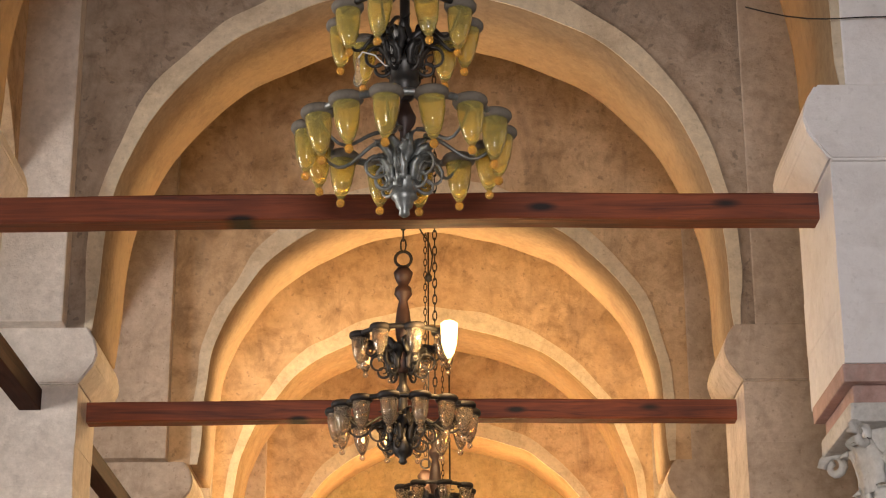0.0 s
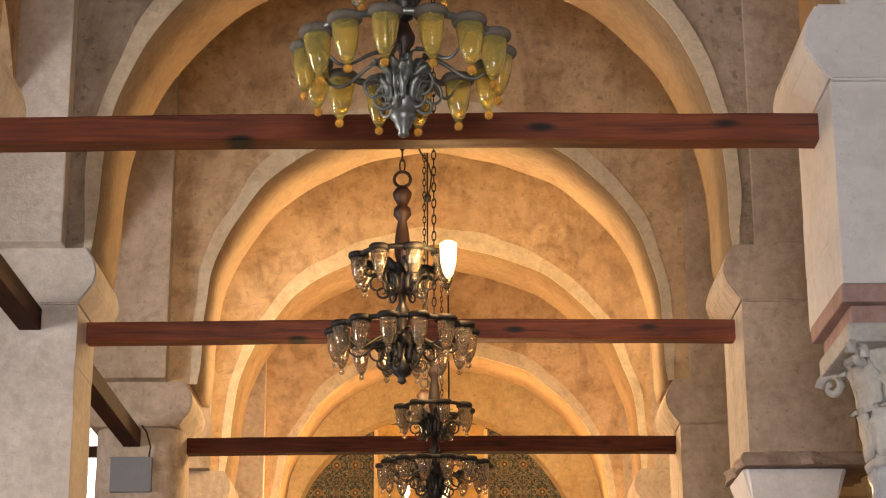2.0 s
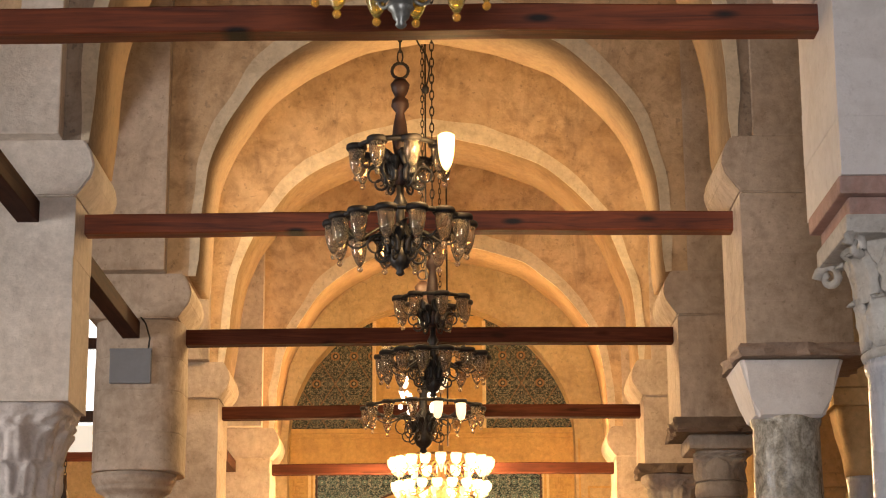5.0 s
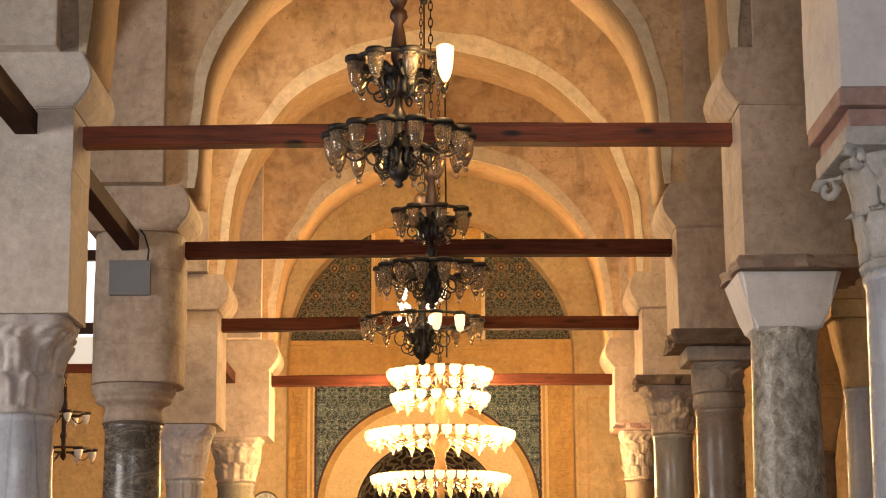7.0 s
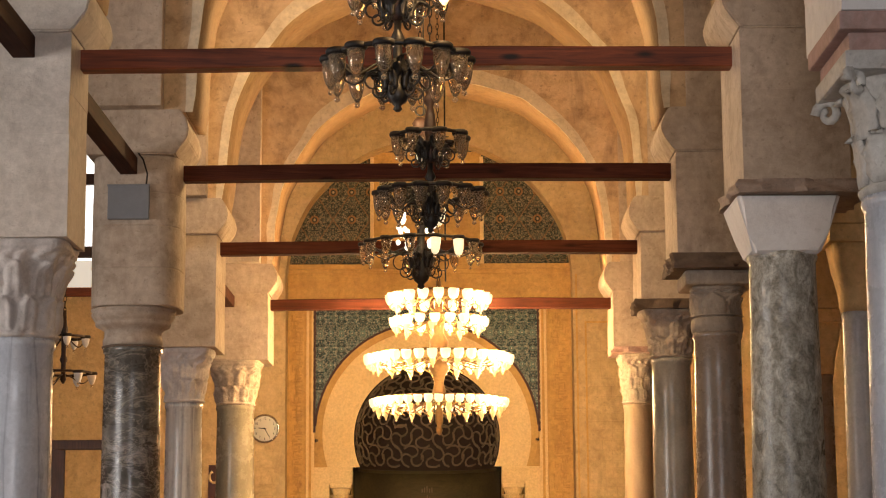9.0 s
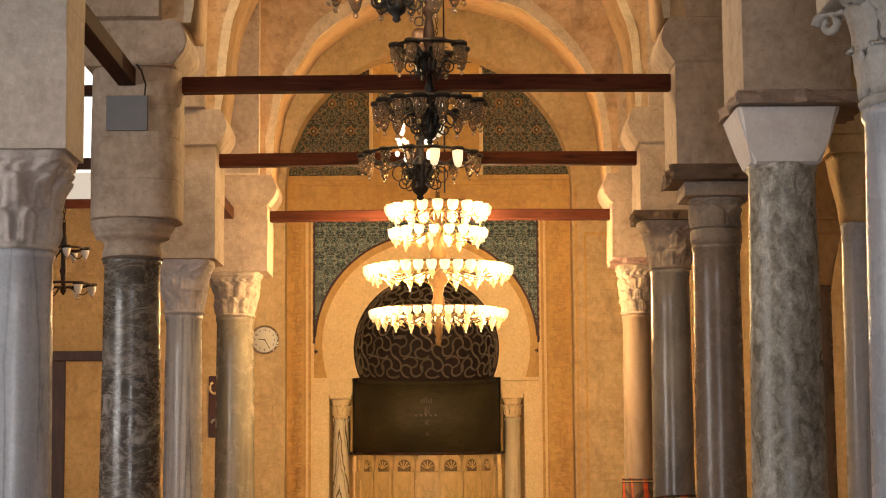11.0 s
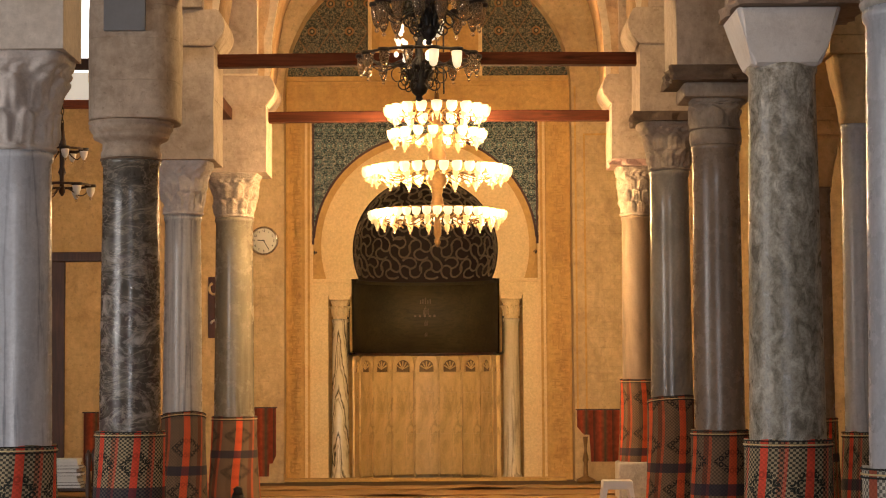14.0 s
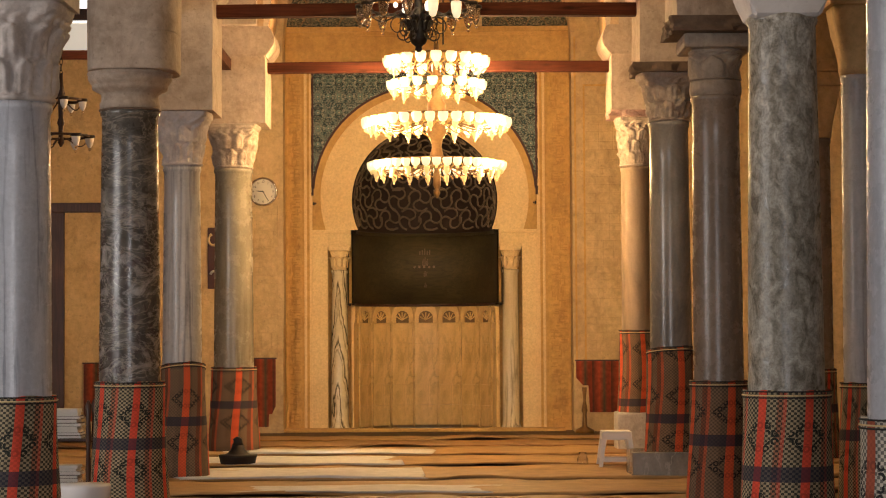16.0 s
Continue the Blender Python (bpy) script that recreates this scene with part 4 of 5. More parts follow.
# upper tiled field and its plain middle panel
tymp = arch_line(rc, rh + 0.03, rec_top - rh, 6.42, 40)
part("tile_tympanum", plate(tymp, WALL_Y - 0.03, WALL_Y + 0.1), TILE_UPPER, qw, "ochre and green painted tiles")
part("middle_panel", box(-1.13, 0.64, WALL_Y - 0.06, WALL_Y - 0.03, 6.42, 8.28, 0.01), GOLD_STONE, qw)
for x in (-1.13, 0.64):
    part("panel_edge", box(x - 0.03, x + 0.03, WALL_Y - 0.08, WALL_Y - 0.03, 6.42, 8.2, 0.01), PALE_OCHRE, qw)
part("frieze", box(rec_l, rec_r, WALL_Y - 0.06, WALL_Y + 0.1, 5.78, 6.42, 0.012), GOLD_STONE, qw, "ochre carved inscription band")
for z0, z1, y in ((6.36, 6.44, 0.12), (5.76, 5.82, 0.1), (6.28, 6.31, 0.075), (5.86, 5.89, 0.075)):
    part("frieze_moulding", box(rec_l, rec_r, WALL_Y - y, WALL_Y, z0, z1, 0.01), GOLD_STONE, qw)


def carved_strip(x0, x1, z0, z1, seed):
    """An upright band of worn carved lettering and knots, too worn to read: short bars in relief."""
    rng = random.Random(seed)
    part("carved_band", box(x0, x1, WALL_Y - 0.05, WALL_Y + 0.1, z0, z1, 0.01), GOLD_STONE, qw, "ochre stone band with worn carving")
    for x in (x0 + 0.02, x1 - 0.02):
        part("band_edge", box(x - 0.015, x + 0.015, WALL_Y - 0.075, WALL_Y - 0.05, z0, z1, 0.005), GOLD_STONE, qw)
    bm = bmesh.new()
    z = z0 + 0.15
    while z < z1 - 0.15:
        for _ in range(5):
            x = rng.uniform(x0 + 0.06, x1 - 0.1)
            w, h = rng.choice(((0.1, 0.022), (0.022, 0.1), (0.06, 0.022)))
            zz = z + rng.uniform(-0.05, 0.05)
            box(min(x, x1 - 0.06 - w), min(x, x1 - 0.06 - w) + w, WALL_Y - 0.072, WALL_Y - 0.05, zz, zz + h, 0.0, bm)
        z += 0.11
    part("worn_carving", bm, CARVED_GOLD, qw)


carved_strip(rec_l, -2.18, 0.0, 5.78, 1)
carved_strip(1.66, rec_r, 0.0, 5.78, 2)
for x0, x1 in ((-2.18, TL), (TR, 1.66)):
    part("frame_bar", box(x0, x1, WALL_Y - 0.03, WALL_Y + 0.1, 0.0, 5.78, 0.008), PALE_OCHRE, qw)
    part("frame_bead", box((x0 + x1) / 2 - 0.02, (x0 + x1) / 2 + 0.02, WALL_Y - 0.055, WALL_Y - 0.03, 0.0, 5.78, 0.008), GOLD_STONE, qw)
for x0, x1 in ((TL, MX - 1.5), (MX + 1.5, TR)):
    part("haunch", box(x0, x1, WALL_Y - 0.01, WALL_Y + 0.1, NB, TB, 0.004), GOLD_STONE, qw)
for sgn in (-1, 1):
    e, w = MX + sgn * 1.18, MX + sgn * 1.55
    part("side_panel", box(min(w, MX + sgn * 1.8), max(w, MX + sgn * 1.8), WALL_Y - 0.01, WALL_Y + 0.1, 0, NB, 0.004), PALE_OCHRE, qw)
    part("lintel", box(min(e, w), max(e, w), WALL_Y - 0.012, WALL_Y + 0.3, 2.93, NB, 0.004), PALE_OCHRE, qw)
    part("recess_back", box(min(e, w), max(e, w), WALL_Y + 0.26, WALL_Y + 0.3, 0, 2.93), GOLD_STONE, qw)
    part("string_course", box(min(e, MX + sgn * 1.8), max(e, MX + sgn * 1.8), WALL_Y - 0.04, WALL_Y - 0.012, NB - 0.06, NB, 0.008), PALE_OCHRE, qw)
    col = thing("niche_column", MX + sgn * 1.365, WALL_Y + 0.09, 0, "slender banded onyx column with a gilt capital beside the niche", "column", "niche columns")
    part("shaft", lathe([(0.16, 0), (0.16, 0.06), (0.145, 0.1), (0.14, 0.12), (0.136, 1.2), (0.122, 2.5), (0.135, 2.52), (0.135, 2.56)], 28), ONYX if sgn < 0 else ONYX_PALE, col, "", True)
    cap = part("capital", lathe([(0.11, 2.56), (0.12, 2.62), (0.12, 2.75), (0.16, 2.87)], 20), PALE_OCHRE, col, "gilt carved capital", True)
    part("abacus", box(-0.17, 0.17, -0.16, 0.14, 2.87, 2.93, 0.008), PALE_OCHRE, cap)
    for k in range(8):
        a = 2 * math.pi * k / 8
        part("leaf", leaf_mesh(0.09, 0.2, 0.05), PALE_OCHRE, cap, "", True, pose(0.118 * math.sin(a), -0.118 * math.cos(a), 2.6, 0, 0, math.degrees(a)))

# the hollow of the niche
niche = thing("mihrab_niche", MX, WALL_Y, 0, "deep prayer niche with marble panels and a dark painted half dome", "niche", kind="structure")


def hollow(r, z0, z1, n=28):
    bm = bmesh.new()
    a = [bm.verts.new((-r * math.cos(math.pi * k / n), r * math.sin(math.pi * k / n), z0)) for k in range(n + 1)]
    b = [bm.verts.new((-r * math.cos(math.pi * k / n), r * math.sin(math.pi * k / n), z1)) for k in range(n + 1)]
    c = [bm.verts.new((-(r + 0.1) * math.cos(math.pi * k / n), (r + 0.1) * math.sin(math.pi * k / n), z0)) for k in range(n + 1)]
    d = [bm.verts.new((-(r + 0.1) * math.cos(math.pi * k / n), (r + 0.1) * math.sin(math.pi * k / n), z1)) for k in range(n + 1)]
    for k in range(n):
        bm.faces.new((a[k], a[k + 1], b[k + 1], b[k]))
        bm.faces.new((c[k], d[k], d[k + 1], c[k + 1]))
        bm.faces.new((b[k], b[k + 1], d[k + 1], d[k]))
        bm.faces.new((a[k], c[k], c[k + 1], a[k + 1]))
    bmesh.ops.recalc_face_normals(bm, faces=bm.faces[:])
    return bm


part("marble_lining", hollow(1.17, 0.0, 2.0), MIHRAB_PANEL, niche, "cream marble panels", True)
part("painted_band", hollow(1.15, 2.0, 3.22), MIHRAB_WOOD, niche, "dark painted wooden band", True)
part("band_ledge", hollow(1.1, 3.14, 3.24), MIHRAB_WOOD, niche, "", True)
part("band_foot", hollow(1.12, 1.985, 2.03), DARK_WOOD, niche, "", True)
NPAN = 9
for k in range(NPAN):
    a0 = math.pi * k / NPAN
    a1 = math.pi * (k + 1) / NPAN
    am = (a0 + a1) / 2
    half = 1.15 * math.sin((a1 - a0) / 2) - 0.012
    ang = 90 - math.degrees(am)
    m = pose(-1.135 * math.cos(am), 1.135 * math.sin(am), 0, 0, 0, ang)
    low = arch_line(0, half * 0.62, 1.8, 1.72, 12)
    out = [(-half, 1.72)] * 7 + [(half * math.cos(math.pi * (1 - q / 10)) * 1.0, 1.72 + 0.26 * min(1, 1.6 * math.sin(math.pi * q / 10))) for q in range(11)] + [(half, 1.72)] * 7
    part("shell_panel", strip_between(low, out, -0.03, 0.03), MIHRAB_PANEL, niche, "", False, m)
    part("shell_hollow", plate(low, 0.012, 0.03), SHELL_STONE, niche, "shadowed fluted shell", False, m)
    for q in range(5):
        fa = math.pi * (q + 0.5) / 5
        part("flute", tube([(0, 0.008, 1.76), (half * 0.55 * math.cos(fa), 0.0, 1.79 + half * 0.55 * math.sin(fa))], [0.006, 0.014], 5), MIHRAB_PANEL, niche, "", True, m)
    for r in range(5):
        z0 = 0.04 + r * 0.335
        part("panel", box(-half + 0.012, half - 0.012, -0.012, 0.03, z0, z0 + 0.333, 0.004), MIHRAB_PANEL, niche, "", False, m)
    part("moulding", box(half - 0.005, half + 0.027, -0.036, 0.03, 0, 1.75, 0.008), MIHRAB_PANEL, niche, "", False, m)

dome = bmesh.new()
lay = []
for i in range(17):
    el = -foot + (math.pi / 2 + foot) * i / 16
    lay.append([dome.verts.new((-1.15 * math.cos(el) * math.cos(math.pi * k / 32), 1.15 * math.cos(el) * math.sin(math.pi * k / 32), NZ + 1.15 * math.sin(el))) for k in range(33)])
for a, b in zip(lay, lay[1:]):
    for k in range(32):
        dome.faces.new((a[k], a[k + 1], b[k + 1], b[k]))
g = bmesh.ops.extrude_face_region(dome, geom=dome.faces[:])
for v in [q for q in g["geom"] if isinstance(q, bmesh.types.BMVert)]:
    v.co = Vector((v.co.x * 1.06, v.co.y * 1.06, NZ + (v.co.z - NZ) * 1.06))
bmesh.ops.recalc_face_normals(dome, faces=dome.faces[:])
hd = part("half_dome", dome, DOME_BLACK, niche, "dark half dome painted with gilt scrolls", True)


def on_dome(az, el, r=1.135):
    return (-r * math.cos(el) * math.cos(az), r * math.cos(el) * math.sin(az), NZ + r * math.sin(el))


# interlocking three-armed hooks over the whole half dome
for row in range(5):
    el = -0.22 + row * 0.3
    count = max(3, round(10 * math.cos(el)))
    for k in range(count):
        az = math.pi * (k + 0.25 + 0.5 * (row % 2)) / count
        hook = bmesh.new()
        for arm in range(3):
            turn = arm * 2 * math.pi / 3 + (math.pi if (row + k) % 2 else 0.0) + 0.3
            pts = []
            for q in range(9):
                f = q / 8
                rad, ang = 0.17 * math.sin(f * 1.8), turn + f * f * 2.0
                pts.append(on_dome(min(max(az + rad * math.cos(ang) / math.cos(el), 0.05), math.pi - 0.05), max(el + rad * math.sin(ang), -0.37)))
            tube(pts, 0.017, 4, hook)
        part("scroll", hook, GOLD_PAINT, hd, "", True)
for i, (w, h, z) in enumerate(((0.2, 0.1, 2.84), (0.1, 0.14, 2.66), (0.4, 0.05, 2.62), (0.06, 0.1, 2.48), (0.05, 0.08, 2.3))):
    bmw = bmesh.new()
    for q in range(5):
        xx = -w / 2 + w * q / 5
        box(xx, xx + w * 0.09, 1.115, 1.128, z, z + h * (0.6 + 0.4 * ((q * 7) % 3) / 2), 0, bmw)
    part("worn_lettering", bmw, GOLD_PAINT, niche)
part("step", box(-2.3, 2.2, -0.35, 0.0, 0.0, 0.05, 0.01), GOLD_STONE, niche)

# closing walls of the left window's reveal and of the doorway
part("door_back", box(-6.62, -5.98, 31.45, 31.5, 0, 3.5), DARK_WOOD, qw, "dark wooden door leaf")
lin = tagged(part("door_lintel", box(-6.7, -5.3, YF - 0.08, YF - 0.004, 3.47, 3.62, 0.01), DARK_WOOD), "dark red-brown timber door lintel", "lintel", kind="structure")
tagged(part("door_jamb", box(-6.16, -5.9, YF - 0.05, YF - 0.004, 0, 3.47, 0.01), DARK_WOOD), "dark red-brown timber door jamb", "door frame", kind="structure")
tagged(part("string_beam", box(-7.4, -5.0, YF - 0.1, YF - 0.004, 5.88, 6.02, 0.01), BEAM_WOOD), "red-brown timber wall beam", "beam", kind="structure")
win = tagged(new("window_1"), "tall bright window behind thick timber bars", "window", kind="structure")
for z in (6.62, 7.8):
    part("crossbar", box(-6.6, -5.0, YF + 0.1, YF + 0.2, z - 0.09, z + 0.09, 0.01), DARK_WOOD, win)

# small coursed stones in the wall beside the blind arch
def coursed(x0, x1, z0, z1, seed):
    rg = random.Random(seed)
    z = z0
    meshes = {}
    while z < z1 - 0.05:
        h = rg.choice((0.11, 0.13, 0.16))
        x = x0
        while x < x1 - 0.04:
            w = min(rg.choice((0.16, 0.22, 0.28)), x1 - x)
            key = (round(w, 2), h)
            if key not in meshes:
                bm = box(0.003, w - 0.003, -0.03, 0.02, 0.003, h - 0.003, 0.006)
                me = bpy.data.meshes.new("stone")
                bm.to_mesh(me)
                bm.free()
                me.materials.append(COURSE)
                meshes[key] = me
            o = new("stone", meshes[key])
            o.parent, o.matrix_basis = qw, pose(x, YF + rg.uniform(0.006, 0.022), z)
            x += w
        z += h


COURSE = stone("small_golden_stones", (0.82, 0.62, 0.34), (0.58, 0.42, 0.22), (0.36, 0.26, 0.15), grain=12, relief=0.7)
coursed(2.27, 3.0, 1.1, 5.3, 5)
coursed(-3.1, -2.56, 1.15, 3.5, 6)
for x0, x1, z0, z1 in ((2.24, 2.27, 1.1, 5.45), (2.24, 3.0, 5.42, 5.45), (2.1, 2.13, 0.9, 6.2)):
    part("groove", box(x0, x1, YF - 0.006, YF + 0.01, z0, z1), GOLD_STONE, qw)

tagged(part("backdrop", box(-7.2, -4.4, 33.0, 33.05, 6.78, 9.9), SKY_GLOW), "white glare of daylight outside the window", "backdrop", kind="structure")
# this panel glows where the window's lower reveal would catch daylight
tagged(part("backdrop", box(-7.2, -4.4, 33.0, 33.05, 5.4, 6.775), SILL_GLOW), "glowing panel in place of the lit whitewashed window sill", "backdrop", kind="structure")
for x0, x1, z0, z1 in ((-3.6, 3.3, 5.6, 9.8), (-3.6, -1.75, 0, 5.6), (1.25, 3.3, 0, 5.6)):
    part("backing", box(x0, x1, WALL_Y + 0.32, WALL_Y + 0.5, z0, z1), ASHLAR, qw)
# ---- longitudinal beams and aisle structure ----
def side_beam(x, y0, y1, z=5.1):
    bm = box(x - 0.075, x + 0.075, y0, y1, z - 0.075, z + 0.075, 0.008)
    tagged(part("side_beam", bm, BEAM_WOOD_Y), "dark brown timber tie beam between piers of the arcade", "beam", "side beams", "structure")


side_beam(-2.82, 9.9, 13.0)
side_beam(-2.74, 13.86, 17.0)
side_beam(-2.86, 17.86, 21.2)
side_beam(-2.82, 22.06, 25.9)


def arcade(x0, x1, ya, yb):
    """A round arch along the nave between two piers."""
    cy, half = (ya + yb) / 2, (yb - ya) / 2 - 0.42
    zc = 5.9
    line = arch_line(cy, half, zc, 5.4, 24, 0.0, 0.02)
    out = []
    for k, (q, z) in enumerate(line):
        if k < 6 or k >= len(line) - 6:
            out.append((cy + (-1 if k < 6 else 1) * (half + 0.1), z))
        else:
            a = math.atan2(z - zc, q - cy)
            s = min((half + 0.1) / max(abs(math.cos(a)), 1e-6), 3.9 / max(math.sin(a), 1e-6))
            out.append((cy + s * math.cos(a), zc + s * math.sin(a)))
    bm = strip_between(line, out, x0, x1)
    for v in bm.verts:
        v.co = Vector((v.co.y, v.co.x, v.co.z))
    bmesh.ops.recalc_face_normals(bm, faces=bm.faces[:])
    tagged(part("arcade_arch", bm, SPANDREL), "plastered arch of the arcade along the nave", "arch", "arcade arches", "structure")


edge = [5.4] + ROW_Y + [31.0]
for a, b in zip(edge, edge[1:]):
    arcade(-3.4, -2.98, a, b)
    arcade(2.6, 3.1, a, b)

# aisle columns glimpsed to the side
def aisle_column(x, y, mat, label, capz=3.9):
    c = column(x, y, 0.15, 0.135, capz, mat, label, 1.1, KILIM_RED)
    block_capital(c, 0.15, capz, capz + 0.62, ASHLAR, 1.55, 1.55)
    impost(c, 0.3, capz + 0.62, capz + 0.95, ASHLAR, step=0.02)
    part("stilt", box(-0.27, 0.27, -0.27, 0.27, capz + 0.95, 9.8, 0.01), ASHLAR, c)
    return c


aisle_column(3.8, 18.0, GREY_BLUE, "slim blue-grey marble aisle column with a rounded capital")
aisle_column(4.6, 24.0, BROWN_MARBLE, "slim brown marble aisle column in shadow")


# ---- chandeliers ----
def cup_bm(r, h, n=14):
    """A tulip-shaped blown glass lamp, open at the top, with its knob below."""
    pts = [(0.14 * r, -h), (0.3 * r, -h * 0.95), (0.55 * r, -h * 0.83), (0.8 * r, -h * 0.62), (0.96 * r, -h * 0.36), (r, -h * 0.15), (0.97 * r, 0.0), (0.9 * r, 0.0), (0.93 * r, -h * 0.15), (0.88 * r, -h * 0.36), (0.7 * r, -h * 0.62), (0.42 * r, -h * 0.82), (0.1 * r, -h * 0.9)]
    return lathe(pts, n)


def bowl_bm(r, h, n=14):
    """A rounded lit goblet."""
    return lathe([(0.2 * r, -h), (0.62 * r, -h * 0.92), (0.88 * r, -h * 0.65), (r, -h * 0.3), (0.98 * r, 0.0), (0.9 * r, 0.0), (0.85 * r, -h * 0.5), (0.2 * r, -h * 0.85)], n)


def knob_bm(r, h, n=10):
    q = r * 0.34
    return lathe([(q * math.sin(t) + 0.0005, -h - q * 0.9 - q * math.cos(t)) for t in (math.pi * k / 8 for k in range(9))], n)


def rim_bm(r, n=16):
    return lathe([(0.98 * r, -0.022), (1.18 * r, -0.02), (1.3 * r, -0.008), (1.28 * r, 0.008), (1.15 * r, 0.016), (1.0 * r, 0.014), (0.92 * r, 0.0), (0.98 * r, -0.022)], n, closed=False)


SHARED = {}


def shared(key, make, mat):
    """One mesh for all alike lamp pieces."""
    if key not in SHARED:
        me = bpy.data.meshes.new(key[0])
        bm = make()
        for f in bm.faces:
            f.smooth = True
        bm.to_mesh(me)
        bm.free()
        me.materials.append(mat)
        SHARED[key] = me
    return SHARED[key]


def piece(name, me, parent, m, label=""):
    o = new(name, me)
    o.parent, o.matrix_basis = parent, m
    if label:
        o["label"] = label
    return o


def lamp_ring(root, radius, z, count, r, h, mat, tip, metal, phase=0.0, lit=(), rim=True, ring=True, arm=True, hub=0.08):
    if ring:
        part("ring", tube([(radius * math.cos(a), radius * math.sin(a), z) for a in (2 * math.pi * k / 40 for k in range(41))], 0.016, 6), metal, root, "", True)
    for k in range(count):
        a = 2 * math.pi * (k + phase) / count
        m = pose(radius * math.cos(a), radius * math.sin(a), z, random.uniform(-4, 4), random.uniform(-4, 4), math.degrees(a))
        gm = LIT if k in lit else mat
        c = piece("glass_cup", shared(("glass_cup", gm.name, round(r, 3), round(h, 3)), lambda: (bowl_bm if gm is LIT else cup_bm)(r, h), gm), root, m, "glowing glass cup" if k in lit else "")
        piece("glass_drop", shared(("glass_drop", tip.name, round(r, 3), round(h, 3)), lambda: knob_bm(r, h), tip), c, Matrix.Identity(4))
        if rim:
            piece("rim", shared(("rim", mat.name, round(r, 3)), lambda: rim_bm(r), DUSTY if mat is AMBER else IRON), c, Matrix.Identity(4))
        if arm and k % 2 == 0:
            ca, sa = math.cos(a), math.sin(a)
            pts = []
            for q in range(11):
                f = q / 10
                d = hub + (radius - hub) * f
                pts.append((d * ca, d * sa, z - 0.02 - 0.09 * math.sin(f * math.pi) + 0.03 * math.sin(f * 2 * math.pi)))
            part("arm", tube(pts, [0.01 - 0.004 * q / 10 for q in range(11)], 6), metal, root, "", True)


def scroll_ornament(root, radius, z, count, metal, size=0.09, phase=0.0):
    """Cast wire scrolls and curling leaves round the hub."""
    for k in range(count):
        a = 2 * math.pi * (k + phase) / count
        ca, sa = math.cos(a), math.sin(a)
        for flip, grow in ((1, 1.0), (-1, 0.62)):
            pts = []
            for q in range(19):
                t = q / 18 * 2.6 * math.pi
                s = size * grow * (1 - 0.75 * q / 18)
                d = radius + size * grow * 0.9 - s * math.cos(t)
                pts.append((d * ca, d * sa, z + flip * s * math.sin(t) - (0.0 if flip > 0 else size * 0.7)))
            part("scroll", tube(pts, [0.009 - 0.0003 * q for q in range(19)], 6), metal, root, "", True)
        for dz, tilt, w in ((-0.05, 0, 0.05), (0.02, 25, 0.06), (0.05, -25, 0.045)):
            part("leaf", leaf_mesh(w, 0.12, 0.07), metal, root, "", True, pose(radius * ca, radius * sa, z + dz, tilt * 0.5, tilt, math.degrees(a) + 90))


def chain(root, z0, z1, metal, link=0.07, r=0.0055, dx=0.0):
    """Oval links, each turned a quarter against the next."""
    def one():
        pts = [(0.016 * math.sin(t), 0, link * 0.62 * math.cos(t)) for t in (2 * math.pi * k / 12 for k in range(13))]
        return tube(pts, r, 5)
    me = shared(("link", metal.name, round(link, 3), r), one, metal)
    z, k = z0, 0
    while z < z1:
        piece("link", me, root, pose(dx, 0, z, 0, 0, 90 * (k % 2)))
        z += link
        k += 1


def hanger(root, z0, z1, r=0.012, dx=0.0):
    part("rod", tube([(dx, 0, z0), (dx, 0, z1)], r, 8), IRON, root, "", True)


STEM = [(0.01, 0.0), (0.024, 0.012), (0.02, 0.03), (0.034, 0.045), (0.04, 0.07), (0.056, 0.085), (0.05, 0.1), (0.054, 0.15), (0.064, 0.16), (0.05, 0.175), (0.045, 0.21), (0.06, 0.23), (0.06, 0.245), (0.035, 0.27)]
ROOF = 9.8


